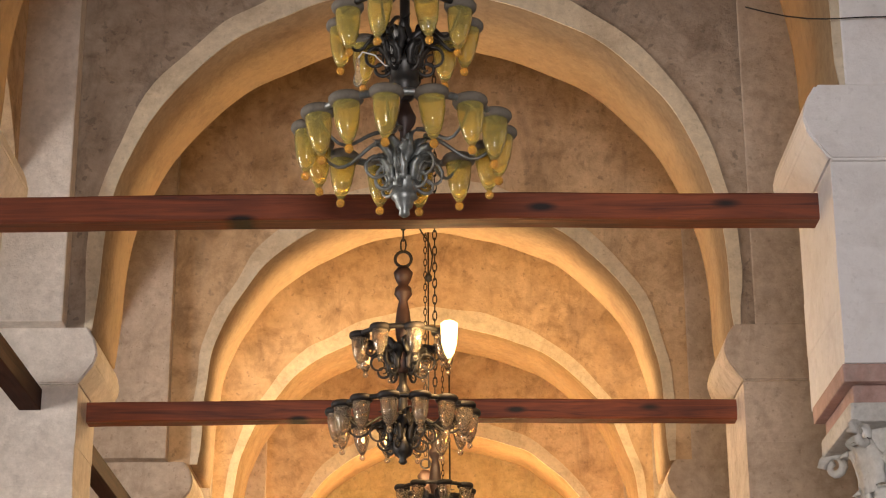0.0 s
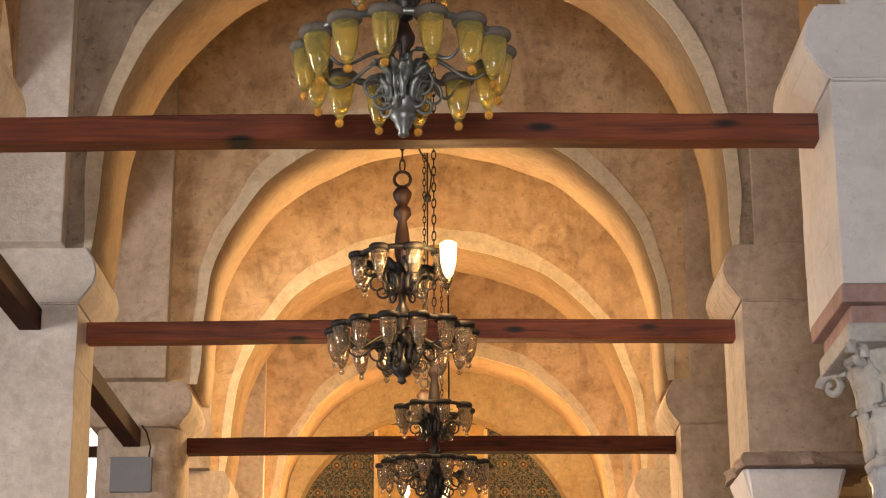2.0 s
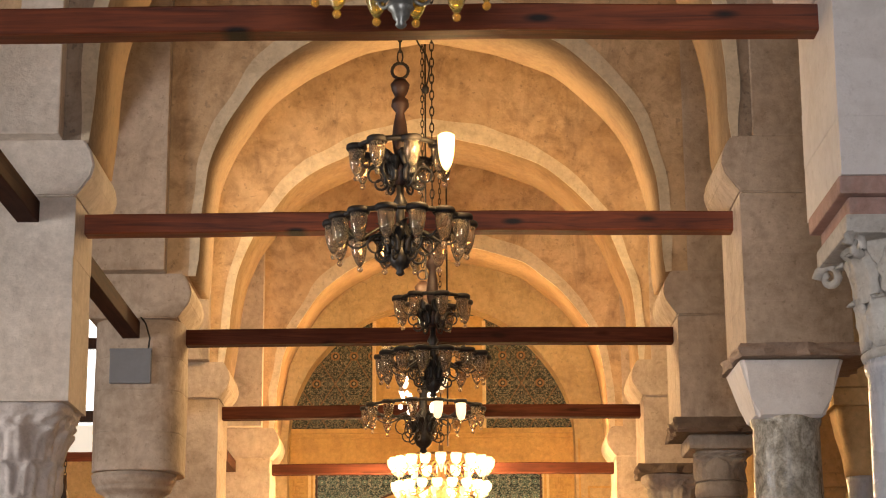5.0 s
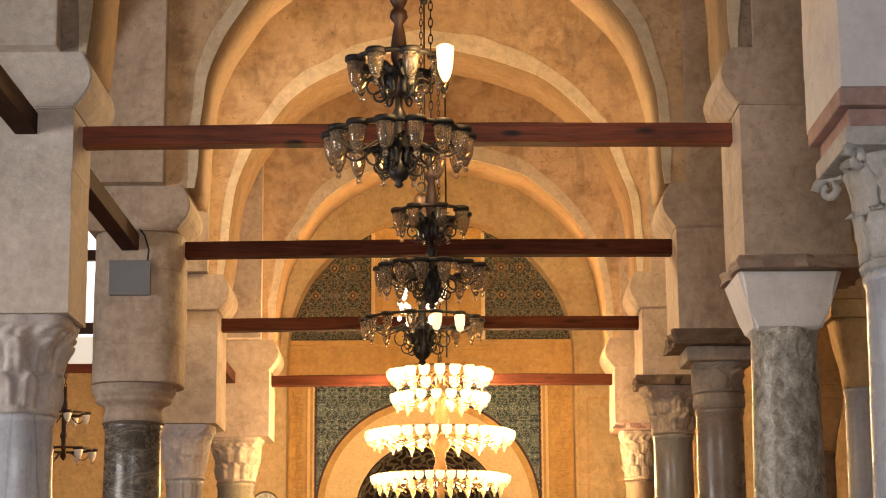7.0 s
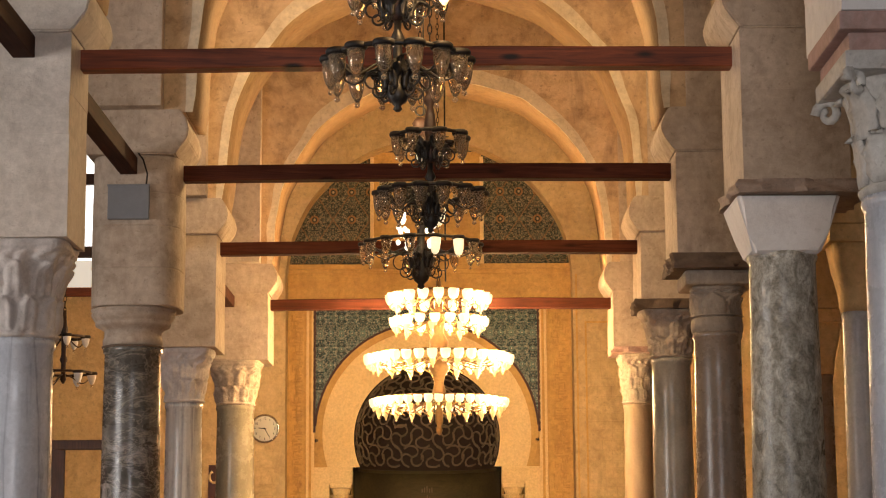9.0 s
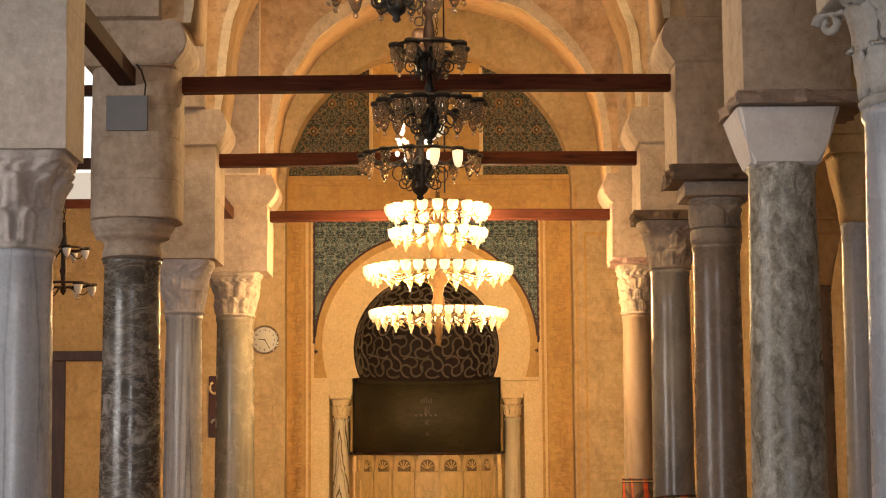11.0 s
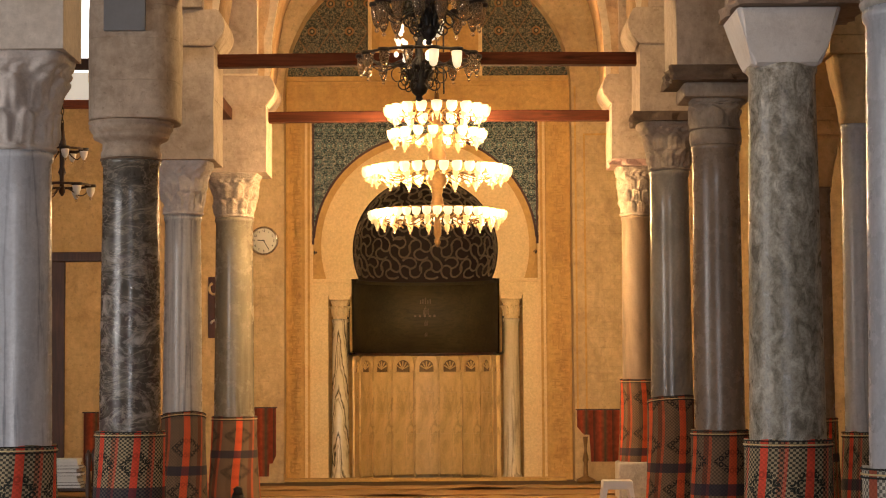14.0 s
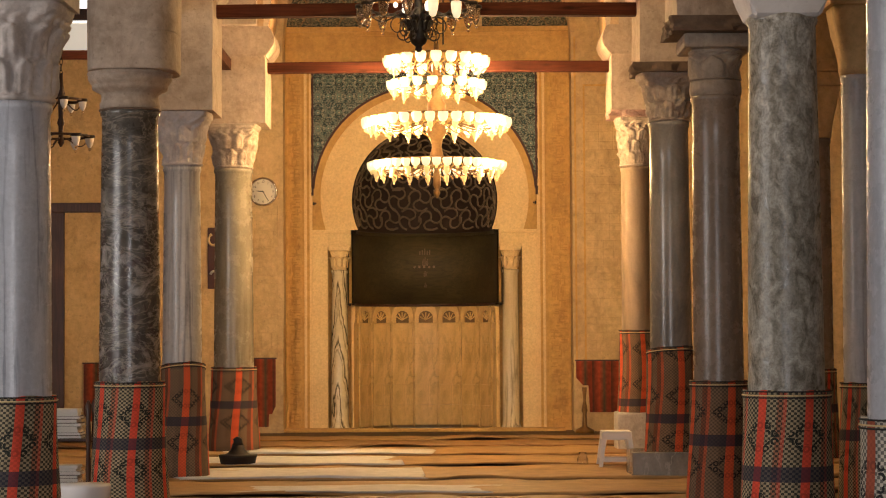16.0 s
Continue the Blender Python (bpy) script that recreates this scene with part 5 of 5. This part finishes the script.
def chandelier_amber():
    """Two-tiered bronze chandelier with amber glasses."""
    x, y, z = -0.17, 7.7, 4.45
    c = thing("chandelier", x, y, z, "two-tiered bronze chandelier with amber glass cups hanging from the ceiling", "chandelier", "nave chandeliers")
    part("hub", lathe(STEM, 24), SILVER_BRONZE, c, "grey-green cast hub", True)
    lamp_ring(c, 0.405, 0.39, 14, 0.056, 0.2, AMBER, TIP, SILVER_BRONZE, 0.15)
    scroll_ornament(c, 0.055, 0.2, 6, SILVER_BRONZE, 0.07, 0.3)
    part("stem", lathe([(0.032, 0.27), (0.018, 0.32), (0.02, 0.38), (0.045, 0.42), (0.05, 0.45), (0.03, 0.49), (0.02, 0.52)], 18), COPPER_STEM, c, "", True)
    part("upper_hub", lathe([(0.02, 0.52), (0.04, 0.535), (0.05, 0.57), (0.064, 0.59), (0.06, 0.61), (0.062, 0.68), (0.072, 0.69), (0.05, 0.72), (0.04, 0.78), (0.022, 0.84), (0.022, 1.3)], 24), BRONZE, c, "", True)
    lamp_ring(c, 0.275, 0.9, 9, 0.054, 0.2, AMBER, TIP, BRONZE, 0.25)
    scroll_ornament(c, 0.06, 0.72, 6, BRONZE, 0.065)
    part("loose_wire", tube([(-0.19, -0.2, 0.63), (-0.17, -0.21, 0.655), (-0.12, -0.19, 0.65), (-0.08, -0.12, 0.635), (-0.05, -0.06, 0.66)], 0.0035, 5), WHITE_PLASTIC, c, "loose white wire", True)
    part("spare_bulb", lathe([(0.004, 0.5), (0.016, 0.51), (0.02, 0.53), (0.016, 0.55), (0.01, 0.57), (0.01, 0.63)], 12), CLEAR, c, "small clear bulb", True, pose(-0.19, -0.2, 0.0))
    chain(c, 1.34, ROOF - z, IRON)


def chandelier_smoke(x, y, z, k=1.0, label="", lit_low=(), lit_up=(), extra=0.0):
    c = thing("chandelier", x, y, z, label, "chandelier", "nave chandeliers")
    part("hub", lathe([(r * k, h * k) for r, h in [(0.012, 0.0), (0.028, 0.015), (0.02, 0.035), (0.05, 0.06), (0.068, 0.1), (0.06, 0.15), (0.045, 0.18), (0.055, 0.21), (0.05, 0.24), (0.03, 0.3), (0.026, 0.42), (0.045, 0.45), (0.022, 0.5), (0.024, 0.56)]], 20), BRONZE, c, "", True)
    lamp_ring(c, 0.4 * k, 0.32 * k, 14, 0.053, 0.19, SMOKE, CLEAR, BRONZE, 0.1, lit_low)
    scroll_ornament(c, 0.07 * k, 0.18 * k, 6, BRONZE, 0.08 * k, 0.2)
    part("upper_hub", lathe([(r * k, h * k) for r, h in [(0.024, 0.56), (0.045, 0.58), (0.058, 0.64), (0.05, 0.7), (0.035, 0.76), (0.045, 0.8), (0.05, 0.86), (0.04, 0.95), (0.026, 1.02), (0.055, 1.06), (0.05, 1.1), (0.03, 1.12), (0.05, 1.16), (0.06, 1.2), (0.03, 1.24)]], 20), COPPER_STEM, c, "turned copper-brown stem", True)
    lamp_ring(c, 0.27 * k, 0.78 * k, 8, 0.05, 0.18, SMOKE, CLEAR, BRONZE, 0.35, lit_up)
    scroll_ornament(c, 0.08 * k, 0.62 * k, 6, BRONZE, 0.07 * k)
    part("ring_hook", tube([(0.05 * math.sin(t), 0, 1.29 * k + 0.05 * math.cos(t)) for t in (2 * math.pi * q / 16 for q in range(17))], 0.01, 6), IRON, c, "", True)
    chain(c, 1.35 * k + 0.03, ROOF - z, IRON)
    return c


def chandelier_crystal(x, y, z):
    """Large lit chandelier of three tiers with rows of glowing cups and drops."""
    c = thing("chandelier", x, y, z, "large lit three-tiered crystal chandelier glowing before the niche", "chandelier", "nave chandeliers")
    part("stem", lathe([(0.01, 0.0), (0.03, 0.03), (0.045, 0.07), (0.02, 0.11), (0.05, 0.16), (0.05, 0.3), (0.03, 0.36), (0.07, 0.46), (0.09, 0.54), (0.06, 0.66), (0.08, 0.76), (0.13, 0.84), (0.1, 0.95), (0.05, 1.0), (0.11, 1.1), (0.12, 1.2), (0.06, 1.3), (0.09, 1.5), (0.05, 1.6), (0.03, 1.98)], 24), BRASS, c, "turned brass stem", True)
    for radius, zz, n, r, h in ((0.84, 0.45, 40, 0.056, 0.1), (0.9, 1.01, 34, 0.064, 0.12), (0.62, 1.8, 20, 0.07, 0.13), (0.58, 1.49, 19, 0.066, 0.11)):
        lamp_ring(c, radius, zz, n, r, h, LIT, LIT_DROP, BRASS, 0.0, lit=range(n), arm=True, rim=False)
        lamp_ring(c, radius * 0.93, zz - 0.1, n // 2, 0.036, 0.11, LIT_DROP, LIT_DROP, BRASS, 0.5, arm=False, rim=False, ring=False)
        for q in range(n):
            a = 2 * math.pi * (q + 0.5) / n
            pts = [(radius * (0.9 - 0.03 * math.cos(f * 6.0)) * math.cos(a + 0.05 * math.sin(f * 5)), radius * (0.9 - 0.03 * math.cos(f * 6.0)) * math.sin(a + 0.05 * math.sin(f * 5)), zz - 0.04 - 0.12 * f) for f in (j / 7 for j in range(8))]
            part("curl", tube(pts, 0.009, 5), GILT, c, "", True)
    chain(c, 2.0, ROOF - z, IRON)
    hanger(c, 1.97, ROOF - z, 0.012, 0.09)
    return c


chandelier_amber()
chandelier_smoke(-0.26, 11.5, 4.29, 1.0, "bronze chandelier with smoky glass cups and one lit lamp", (), ())
# the third one's two lit cups, at its back, are invented
chandelier_smoke(-0.09, 15.4, 4.22, 1.0, "dark bronze chandelier with smoky glass cups, two lit ones added behind", (3,), (2,))
c4 = chandelier_smoke(-0.22, 20.2, 4.45, 1.46, "wide dark bronze chandelier with a few lit glass cups", (11, 12), ())
chandelier_crystal(-0.05, 25.2, 3.28)
# glowing beads added for the white reflections on the fourth chandelier
rg4 = random.Random(12)
for q in range(34):
    side4 = -0.17 if q % 2 else 0.12
    zz = rg4.uniform(0.4, 0.72) if q % 2 else rg4.uniform(0.42, 0.62)
    part("crystal", lathe([(0.004, -0.03), (0.018, -0.02), (0.024, 0.0), (0.014, 0.02), (0.004, 0.026)], 8), BEAD, c4, "crystal bead glowing in place of a bright reflection", True, pose(side4 + rg4.uniform(-0.06, 0.06), -0.25 + rg4.uniform(-0.1, 0.1), zz))
hanging = thing("light_cable", -0.18, 19.4, 6.1, "thin dark cable hanging from the ceiling", "cable")
hanger(hanging, 0.0, ROOF - 6.1, 0.009)

# the lit lamp of the second chandelier and the lights of the crystal one
lamp = thing("light_bulb", 0.02, 11.2, 4.97, "glowing pear-shaped bulb held on a chandelier", "bulb")
part("glass", lathe([(0.012, -0.11), (0.03, -0.08), (0.045, -0.02), (0.05, 0.05), (0.052, 0.1), (0.03, 0.115)], 18), BULB, lamp, "", True)
bulb(0.02, 11.02, 4.97, 60, 0.06)
for dz, rr, p in ((0.42, 0.84, 205), (1.0, 0.9, 215), (1.65, 0.62, 150)):
    for q in range(4):
        a = math.pi / 4 + q * math.pi / 2
        bulb(-0.05 + (rr + 0.12) * math.cos(a), 25.2 + (rr + 0.12) * math.sin(a), 3.28 + dz, p * (1.2 if q < 2 else 0.75), 0.12)
# added fill lights, in mid-air by chandeliers three and four, to brighten arch walls
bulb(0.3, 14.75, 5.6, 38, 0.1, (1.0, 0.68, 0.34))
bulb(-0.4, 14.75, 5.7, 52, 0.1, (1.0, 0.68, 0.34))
bulb(0.5, 19.35, 6.1, 210, 0.1, (1.0, 0.66, 0.31))
bulb(-0.7, 19.35, 6.2, 290, 0.12, (1.0, 0.66, 0.31))


# small chandelier in the left aisle
s = thing("chandelier", -4.62, 24.0, 3.9, "small copper chandelier with white glass cups in the side aisle", "chandelier")
part("stem", lathe([(0.01, -0.05), (0.04, 0.0), (0.03, 0.06), (0.03, 0.2), (0.05, 0.24), (0.03, 0.3), (0.035, 0.55), (0.05, 0.6), (0.03, 0.7), (0.02, 0.85)], 18), COPPER_STEM, s, "", True)
lamp_ring(s, 0.34, 0.08, 6, 0.055, 0.14, WHITE_PLASTIC, CLEAR, COPPER_STEM, 0.2, hub=0.03)
lamp_ring(s, 0.26, 0.52, 5, 0.05, 0.13, WHITE_PLASTIC, CLEAR, COPPER_STEM, 0.0, hub=0.03)
chain(s, 0.85, ROOF - 3.9, IRON)

# ---- loose things ----
def clock(x, y, z):
    c = thing("wall_clock", x, y, z, "round ivory wall clock with a steel rim on the wall", "clock")
    for n, prof, mat in (("rim", [(0.2, 0.0), (0.225, 0.01), (0.23, 0.035), (0.215, 0.05), (0.2, 0.045), (0.195, 0.02)], CHROME), ("dial", [(0.005, 0.012), (0.2, 0.012), (0.2, 0.02), (0.005, 0.02)], CLOCK_FACE)):
        part(n, lathe(prof, 40, closed=n == "dial"), mat, c, "", True, pose(0, 0, 0, 90))
    for k in range(12):
        cu = bpy.data.curves.new("numeral", "FONT")
        cu.body, cu.size, cu.align_x, cu.align_y, cu.extrude = str(k or 12), 0.05, "CENTER", "CENTER", 0.001
        cu.materials.append(INK)
        o = new("numeral", cu)
        a = math.radians(30 * k)
        o.parent, o.matrix_basis = c, pose(0.155 * math.sin(a), -0.024, 0.155 * math.cos(a), 90)
    for n, ang, ln, w in (("minute_hand", 150, 0.14, 0.011), ("hour_hand", 278, 0.1, 0.014), ("second_hand", 150, 0.15, 0.004)):
        part(n, box(-w / 2, w / 2, -0.03, -0.027, -0.02, ln), INK, c, "", False, pose(0, 0, 0, 0, ang, 0))


clock(-2.79, YF - 0.004, 3.78)


def stool(x, y):
    s = thing("stool", x, y, 0, "white moulded plastic stool standing on the mats", "stool")
    bm = box(-0.17, 0.17, -0.17, 0.17, 0.4, 0.43, 0.018)
    part("seat", bm, WHITE_PLASTIC, s)
    for sx in (-1, 1):
        for sy in (-1, 1):
            leg = bmesh.new()
            rings = []
            for z, o, w in ((0.0, 0.205, 0.035), (0.2, 0.18, 0.04), (0.4, 0.15, 0.05)):
                rings.append([leg.verts.new((sx * (o + a * w), sy * (o + b * w), z)) for a, b in ((-0.9, -0.9), (0.3, -0.9), (0.3, 0.3), (-0.9, 0.3))])
            for a, b in zip(rings, rings[1:]):
                for k in range(4):
                    leg.faces.new((a[k], a[(k + 1) % 4], b[(k + 1) % 4], b[k]))
            leg.faces.new(rings[0]), leg.faces.new(rings[-1])
            bmesh.ops.recalc_face_normals(leg, faces=leg.faces[:])
            part("leg", leg, WHITE_PLASTIC, s)
    for q in range(4):
        part("apron", box(-0.17, 0.17, -0.172, -0.15, 0.33, 0.41, 0.008), WHITE_PLASTIC, s, "", False, pose(0, 0, 0, 0, 0, 90 * q))
        part("stretcher", box(-0.18, 0.18, -0.19, -0.172, 0.08, 0.12, 0.006), WHITE_PLASTIC, s, "", False, pose(0, 0, 0, 0, 0, 90 * q))


stool(2.0, 22.85)

def floor_strip(name, x0, x1, y, w, mat, label, category, group, lift=0.0):
    """A loose woven strip on the floor, wavy along its edges and rumpled."""
    bm = bmesh.new()
    cols = []
    n = max(12, round((x1 - x0) * 6))
    for k in range(n + 1):
        x = x0 + (x1 - x0) * k / n
        a = 0.1 * noise.noise((x * 1.1, y, 0)) + 0.03 * noise.noise((x * 4, y, 1))
        b = 0.1 * noise.noise((x * 1.1, y, 5)) + 0.03 * noise.noise((x * 4, y, 6))
        curl = 0.01 + (0.02 if lift else 0.07) * max(0, noise.noise((x * 0.9, y * 3, 12))) + 0.008 * noise.noise((x * 5, y, 13))
        row = [(x, y + a + 0.02, lift + 0.008 + curl)]
        for q in range(6):
            f = q / 5
            yy = y + a + (w + b - a) * f
            row.append((x, yy, lift + 0.022 + curl * (1 - f) ** 3 + 0.035 * max(0, noise.noise((x * 1.3, yy * 2.2, 2))) + (0.02 * max(0, noise.noise((x * 2, y, 8 + q))) if q in (0, 5) else 0)))
        row.append((x, y + w + b, 0.001))
        if lift and min(k, n - k) < 4:
            end = (1 - min(k, n - k) / 4) * (1 if k > n / 2 else -1)
            row = [(px + end * (0.35 * noise.noise((y * 5, py * 1.6, 20 + end)) + 0.15), py, pz * (1 - 0.25 * abs(end))) for px, py, pz in row]
        cols.append([bm.verts.new(p) for p in row])
    for a, b in zip(cols, cols[1:]):
        for k in range(8):
            bm.faces.new((a[k], a[(k + 1) % 8], b[(k + 1) % 8], b[k]))
    bm.faces.new(cols[0]), bm.faces.new(cols[-1])
    bmesh.ops.recalc_face_normals(bm, faces=bm.faces[:])
    return tagged(part(name, bm, mat, None, "", True), label, category, group)


# floor mats: long woven strips laid across the hall
rng = random.Random(4)
rows_y = (12.6, 14.8, 16.9, 18.9, 20.85, 22.95, 25.0, 26.85, 28.4, 29.6)
for y, y_next in zip(rows_y, rows_y[1:]):
    floor_strip("floor_mat", -8.0, 8.0, y, y_next - y - 0.05, MAT_BROWN if y in (16.9, 26.85) else MAT_STRAW, "golden-brown woven prayer mat with a rumpled edge", "mat", "prayer mats")
# the farthest sheet also whitens the floor to strengthen the sun patch
for y, x0, x1, w in ((25.15, -2.7, -0.35, 1.1), (23.1, -3.0, -0.75, 1.65), (21.0, -2.7, -0.4, 1.6), (19.1, -1.9, 0.3, 1.0)):
    floor_strip("cotton_sheet", x0, x1, y, w, SHEET, "creased off-white cotton sheet spread over the mats", "sheet", "floor sheets", 0.014)

# ---- furniture and clutter round the columns ----
def sign_board(x, y, z):
    s = thing("metal_box", x, y, z, "flat grey metal box fixed to a stone pier", "box")
    part("body", box(-0.18, 0.18, -0.05, 0.0, -0.15, 0.15, 0.006), GREY_BOX, s)
    part("rim", box(-0.185, 0.185, -0.054, -0.05, 0.135, 0.155, 0.002), GREY_BOX, s)
    part("wire", tube([(0.15, -0.03, 0.15), (0.16, -0.03, 0.25), (0.12, -0.02, 0.38), (0.06, -0.01, 0.46)], 0.008, 6), IRON, s, "black wire")


sign_board(-2.73, 16.972, 4.77)


def book_shelf(x, y):
    s = thing("book_shelf", x, y, 0, "small dark wooden bookshelf with stacked books beside a column", "shelf")
    for sx in (-1, 1):
        for sy in (-1, 1):
            part("post", lathe([(0.025, 0), (0.03, 0.05), (0.02, 0.12), (0.028, 0.3), (0.02, 0.45), (0.028, 0.6), (0.02, 0.75), (0.03, 0.9), (0.01, 0.95)], 12), DARK_WOOD, s, "", True, pose(sx * 0.3, sy * 0.16, 0))
    for z in (0.12, 0.56):
        part("board", box(-0.31, 0.31, -0.17, 0.17, z, z + 0.025, 0.004), DARK_WOOD, s)
    rg = random.Random(8)
    for z0, count in ((0.586, 9), (0.146, 6)):
        z = z0
        for q in range(count):
            h = rg.uniform(0.026, 0.036)
            b = thing("book", x + rg.uniform(-0.02, 0.02) + 0.04, y + rg.uniform(-0.01, 0.01), z, "closed book with white pages stacked flat on a shelf", "book", "stacked books", turn=rg.uniform(-3, 3))
            part("page_block", box(-0.16, 0.16, -0.12, 0.12, 0.003, h - 0.003), PAPER, b)
            cov = rg.choice((DARK_WOOD, MAROON, GREY_BOX, PAPER))
            part("cover", box(-0.165, 0.165, -0.125, 0.125, 0, 0.003), cov, b)
            part("cover", box(-0.165, 0.165, -0.125, 0.125, h - 0.003, h), cov, b)
            z += h + 0.0005


book_shelf(-3.66, 19.0)


def wall_kilim(x0, x1, z0, z1, y, drop):
    """A kilim hung on the wall, with longer bands at its sides."""
    t = thing("wall_kilim", (x0 + x1) / 2, y, 0, "red and dark striped kilim hung low on the wall", "kilim", "wall kilims")
    w = (x1 - x0) / 2
    out = [(-w, z1), (w, z1), (w, z0 + 0.12), (w * 0.75, z0), (-w * 0.75, z0), (-w, z0 + 0.12)]
    part("cloth", plate(out, -0.02, 0.0), WALL_CLOTH, t)
    part("fringe", plate([(-w * 0.55, z0), (w * 0.55, z0), (w * 0.5, drop), (-w * 0.5, drop)], -0.015, -0.002), WALL_CLOTH, t)
    part("rail", box(-w - 0.02, w + 0.02, -0.03, 0.0, z1, z1 + 0.02, 0.004), DARK_WOOD, t)


kk = Mat("striped_wall_kilim", 0.95)
kx, ky, kz = kk.split(kk.geo)
bnd = kk.ramp(kk.math("FRACT", kk.math("MULTIPLY", kx, 3.4)), [(0.0, (0.07, 0.03, 0.02)), (0.38, (0.4, 0.06, 0.025)), (0.62, (0.09, 0.07, 0.04)), (0.8, (0.25, 0.04, 0.02))])
kk.color(kk.mix(0.5, bnd, kk.ramp(kk.noise(16, 5), [(0.35, (0.3, 0.3, 0.3)), (0.65, (1, 1, 1))]), "MULTIPLY"))
kk.bump(kk.noise(70, 3), 0.3, 0.004)
WALL_CLOTH = kk.m
wall_kilim(2.1, 2.95, 0.72, 1.1, YF - 0.006, 0.3)
wall_kilim(-3.05, -2.6, 0.3, 1.16, YF - 0.006, 0.1)
wall_kilim(-5.6, -4.9, 0.2, 1.1, YF - 0.006, 0.1)


def relief_panel(x, y, z):
    p = thing("wall_ornament", x, y, z, "red and cream ornamental panel hung on the wall behind a column", "panel")
    part("board", box(-0.22, 0.22, -0.03, 0, -0.48, 0.48, 0.01), MAROON, p)
    rg = random.Random(3)
    for q in range(14):
        a = rg.uniform(0, 6.28)
        cx, cz = rg.uniform(-0.14, 0.14), rg.uniform(-0.4, 0.4)
        part("scroll", tube([(cx + 0.07 * math.cos(a + s_ * 0.5), -0.045, cz + 0.09 * math.sin(a + s_ * 0.5)) for s_ in range(8)], 0.02, 6), PALE_OCHRE if q % 3 else CARVED_WHITE, p, "", True)


relief_panel(-3.44, YF - 0.006, 2.74)


def censer(x, y):
    s = thing("incense_burner", x, y, 0, "dark metal incense burner on the mats", "burner")
    part("bowl", lathe([(0.17, 0.02), (0.2, 0.03), (0.22, 0.12), (0.23, 0.15), (0.17, 0.15), (0.12, 0.17), (0.08, 0.22), (0.07, 0.26)], 24), IRON, s, "", True)
    part("finial", lathe([(0.07, 0.262), (0.05, 0.3), (0.06, 0.33), (0.02, 0.36)], 16), IRON, s, "", True)


censer(-2.4, 23.3)


def low_table(x, y):
    s = thing("side_table", x, y, 0, "small white round-topped plastic table", "table")
    part("top", lathe([(0.18, 0.36), (0.2, 0.42), (0.205, 0.48), (0.2, 0.5), (0.05, 0.505)], 36), WHITE_PLASTIC, s, "", True)
    part("stem", lathe([(0.2, 0.0), (0.18, 0.03), (0.16, 0.06), (0.15, 0.3), (0.17, 0.359)], 24), WHITE_PLASTIC, s, "", True)


low_table(-2.6, 14.35)

# marble plinths and small vessels at the feet of the far columns
pl = tagged(part("plinth", box(-0.42, 0.42, -0.36, 0.36, 0.0, 0.28, 0.02), GREY_MARBLE, None, "", False, pose(2.45, 21.55, 0)), "grey marble plinth block under a column", "plinth")
pl2 = tagged(part("plinth", box(-0.3, 0.3, -0.28, 0.28, 0.0, 0.5, 0.03), CARVED_WHITE, None, "", False, pose(2.6, 26.3, 0)), "worn white stone plinth under a column", "plinth")
jar = thing("jug", 1.62, 22.9, 0.0, "small clear glass jug on the floor beside a stool", "jug")
part("body", lathe([(0.05, 0.0), (0.06, 0.02), (0.065, 0.1), (0.04, 0.15), (0.045, 0.18)], 16), CLEAR, jar, "", True)
lampst = thing("brass_stand", 2.2, 30.6, 0.0, "small brass stand before the wall", "stand")
part("base", lathe([(0.16, 0), (0.14, 0.05), (0.04, 0.1), (0.03, 0.3), (0.05, 0.34), (0.02, 0.5), (0.04, 0.7)], 18), BRASS, lampst, "", True)

# loose cables
cab = thing("cable", 0, 8.9, 0, "thin dark electric cable along the arch wall", "cable")
part("wire", tube([(1.5 + 0.1 * q, 0.0, 6.0 - 0.03 * math.sin(q * 0.6) - 0.012 * q) for q in range(14)], 0.0035, 6), IRON, cab)
drop = thing("cable", -0.2, 11.5, 5.4, "loose thin cable hanging beside a chandelier chain", "cable")
part("wire", tube([(0.0, 0, 0.5), (0.05, 0, 0.36), (0.1, 0, 0.28), (0.12, 0, 0.2), (0.11, 0, 0.12), (0.1, 0, 0.08)], 0.005, 6), IRON, drop)
part("plug", lathe([(0.005, 0.03), (0.02, 0.04), (0.022, 0.07), (0.008, 0.09)], 10), IRON, drop, "", True, pose(0.095, 0, -0.0))
hook = thing("iron_hook", -2.62, 16.97, 6.4, "small black iron hook fixed in the wall", "hook")
part("bar", tube([(0, 0.02, 0.03), (0, -0.06, 0.03), (0.05, -0.08, 0.0), (0.11, -0.07, 0.01)], 0.012, 6), IRON, hook)
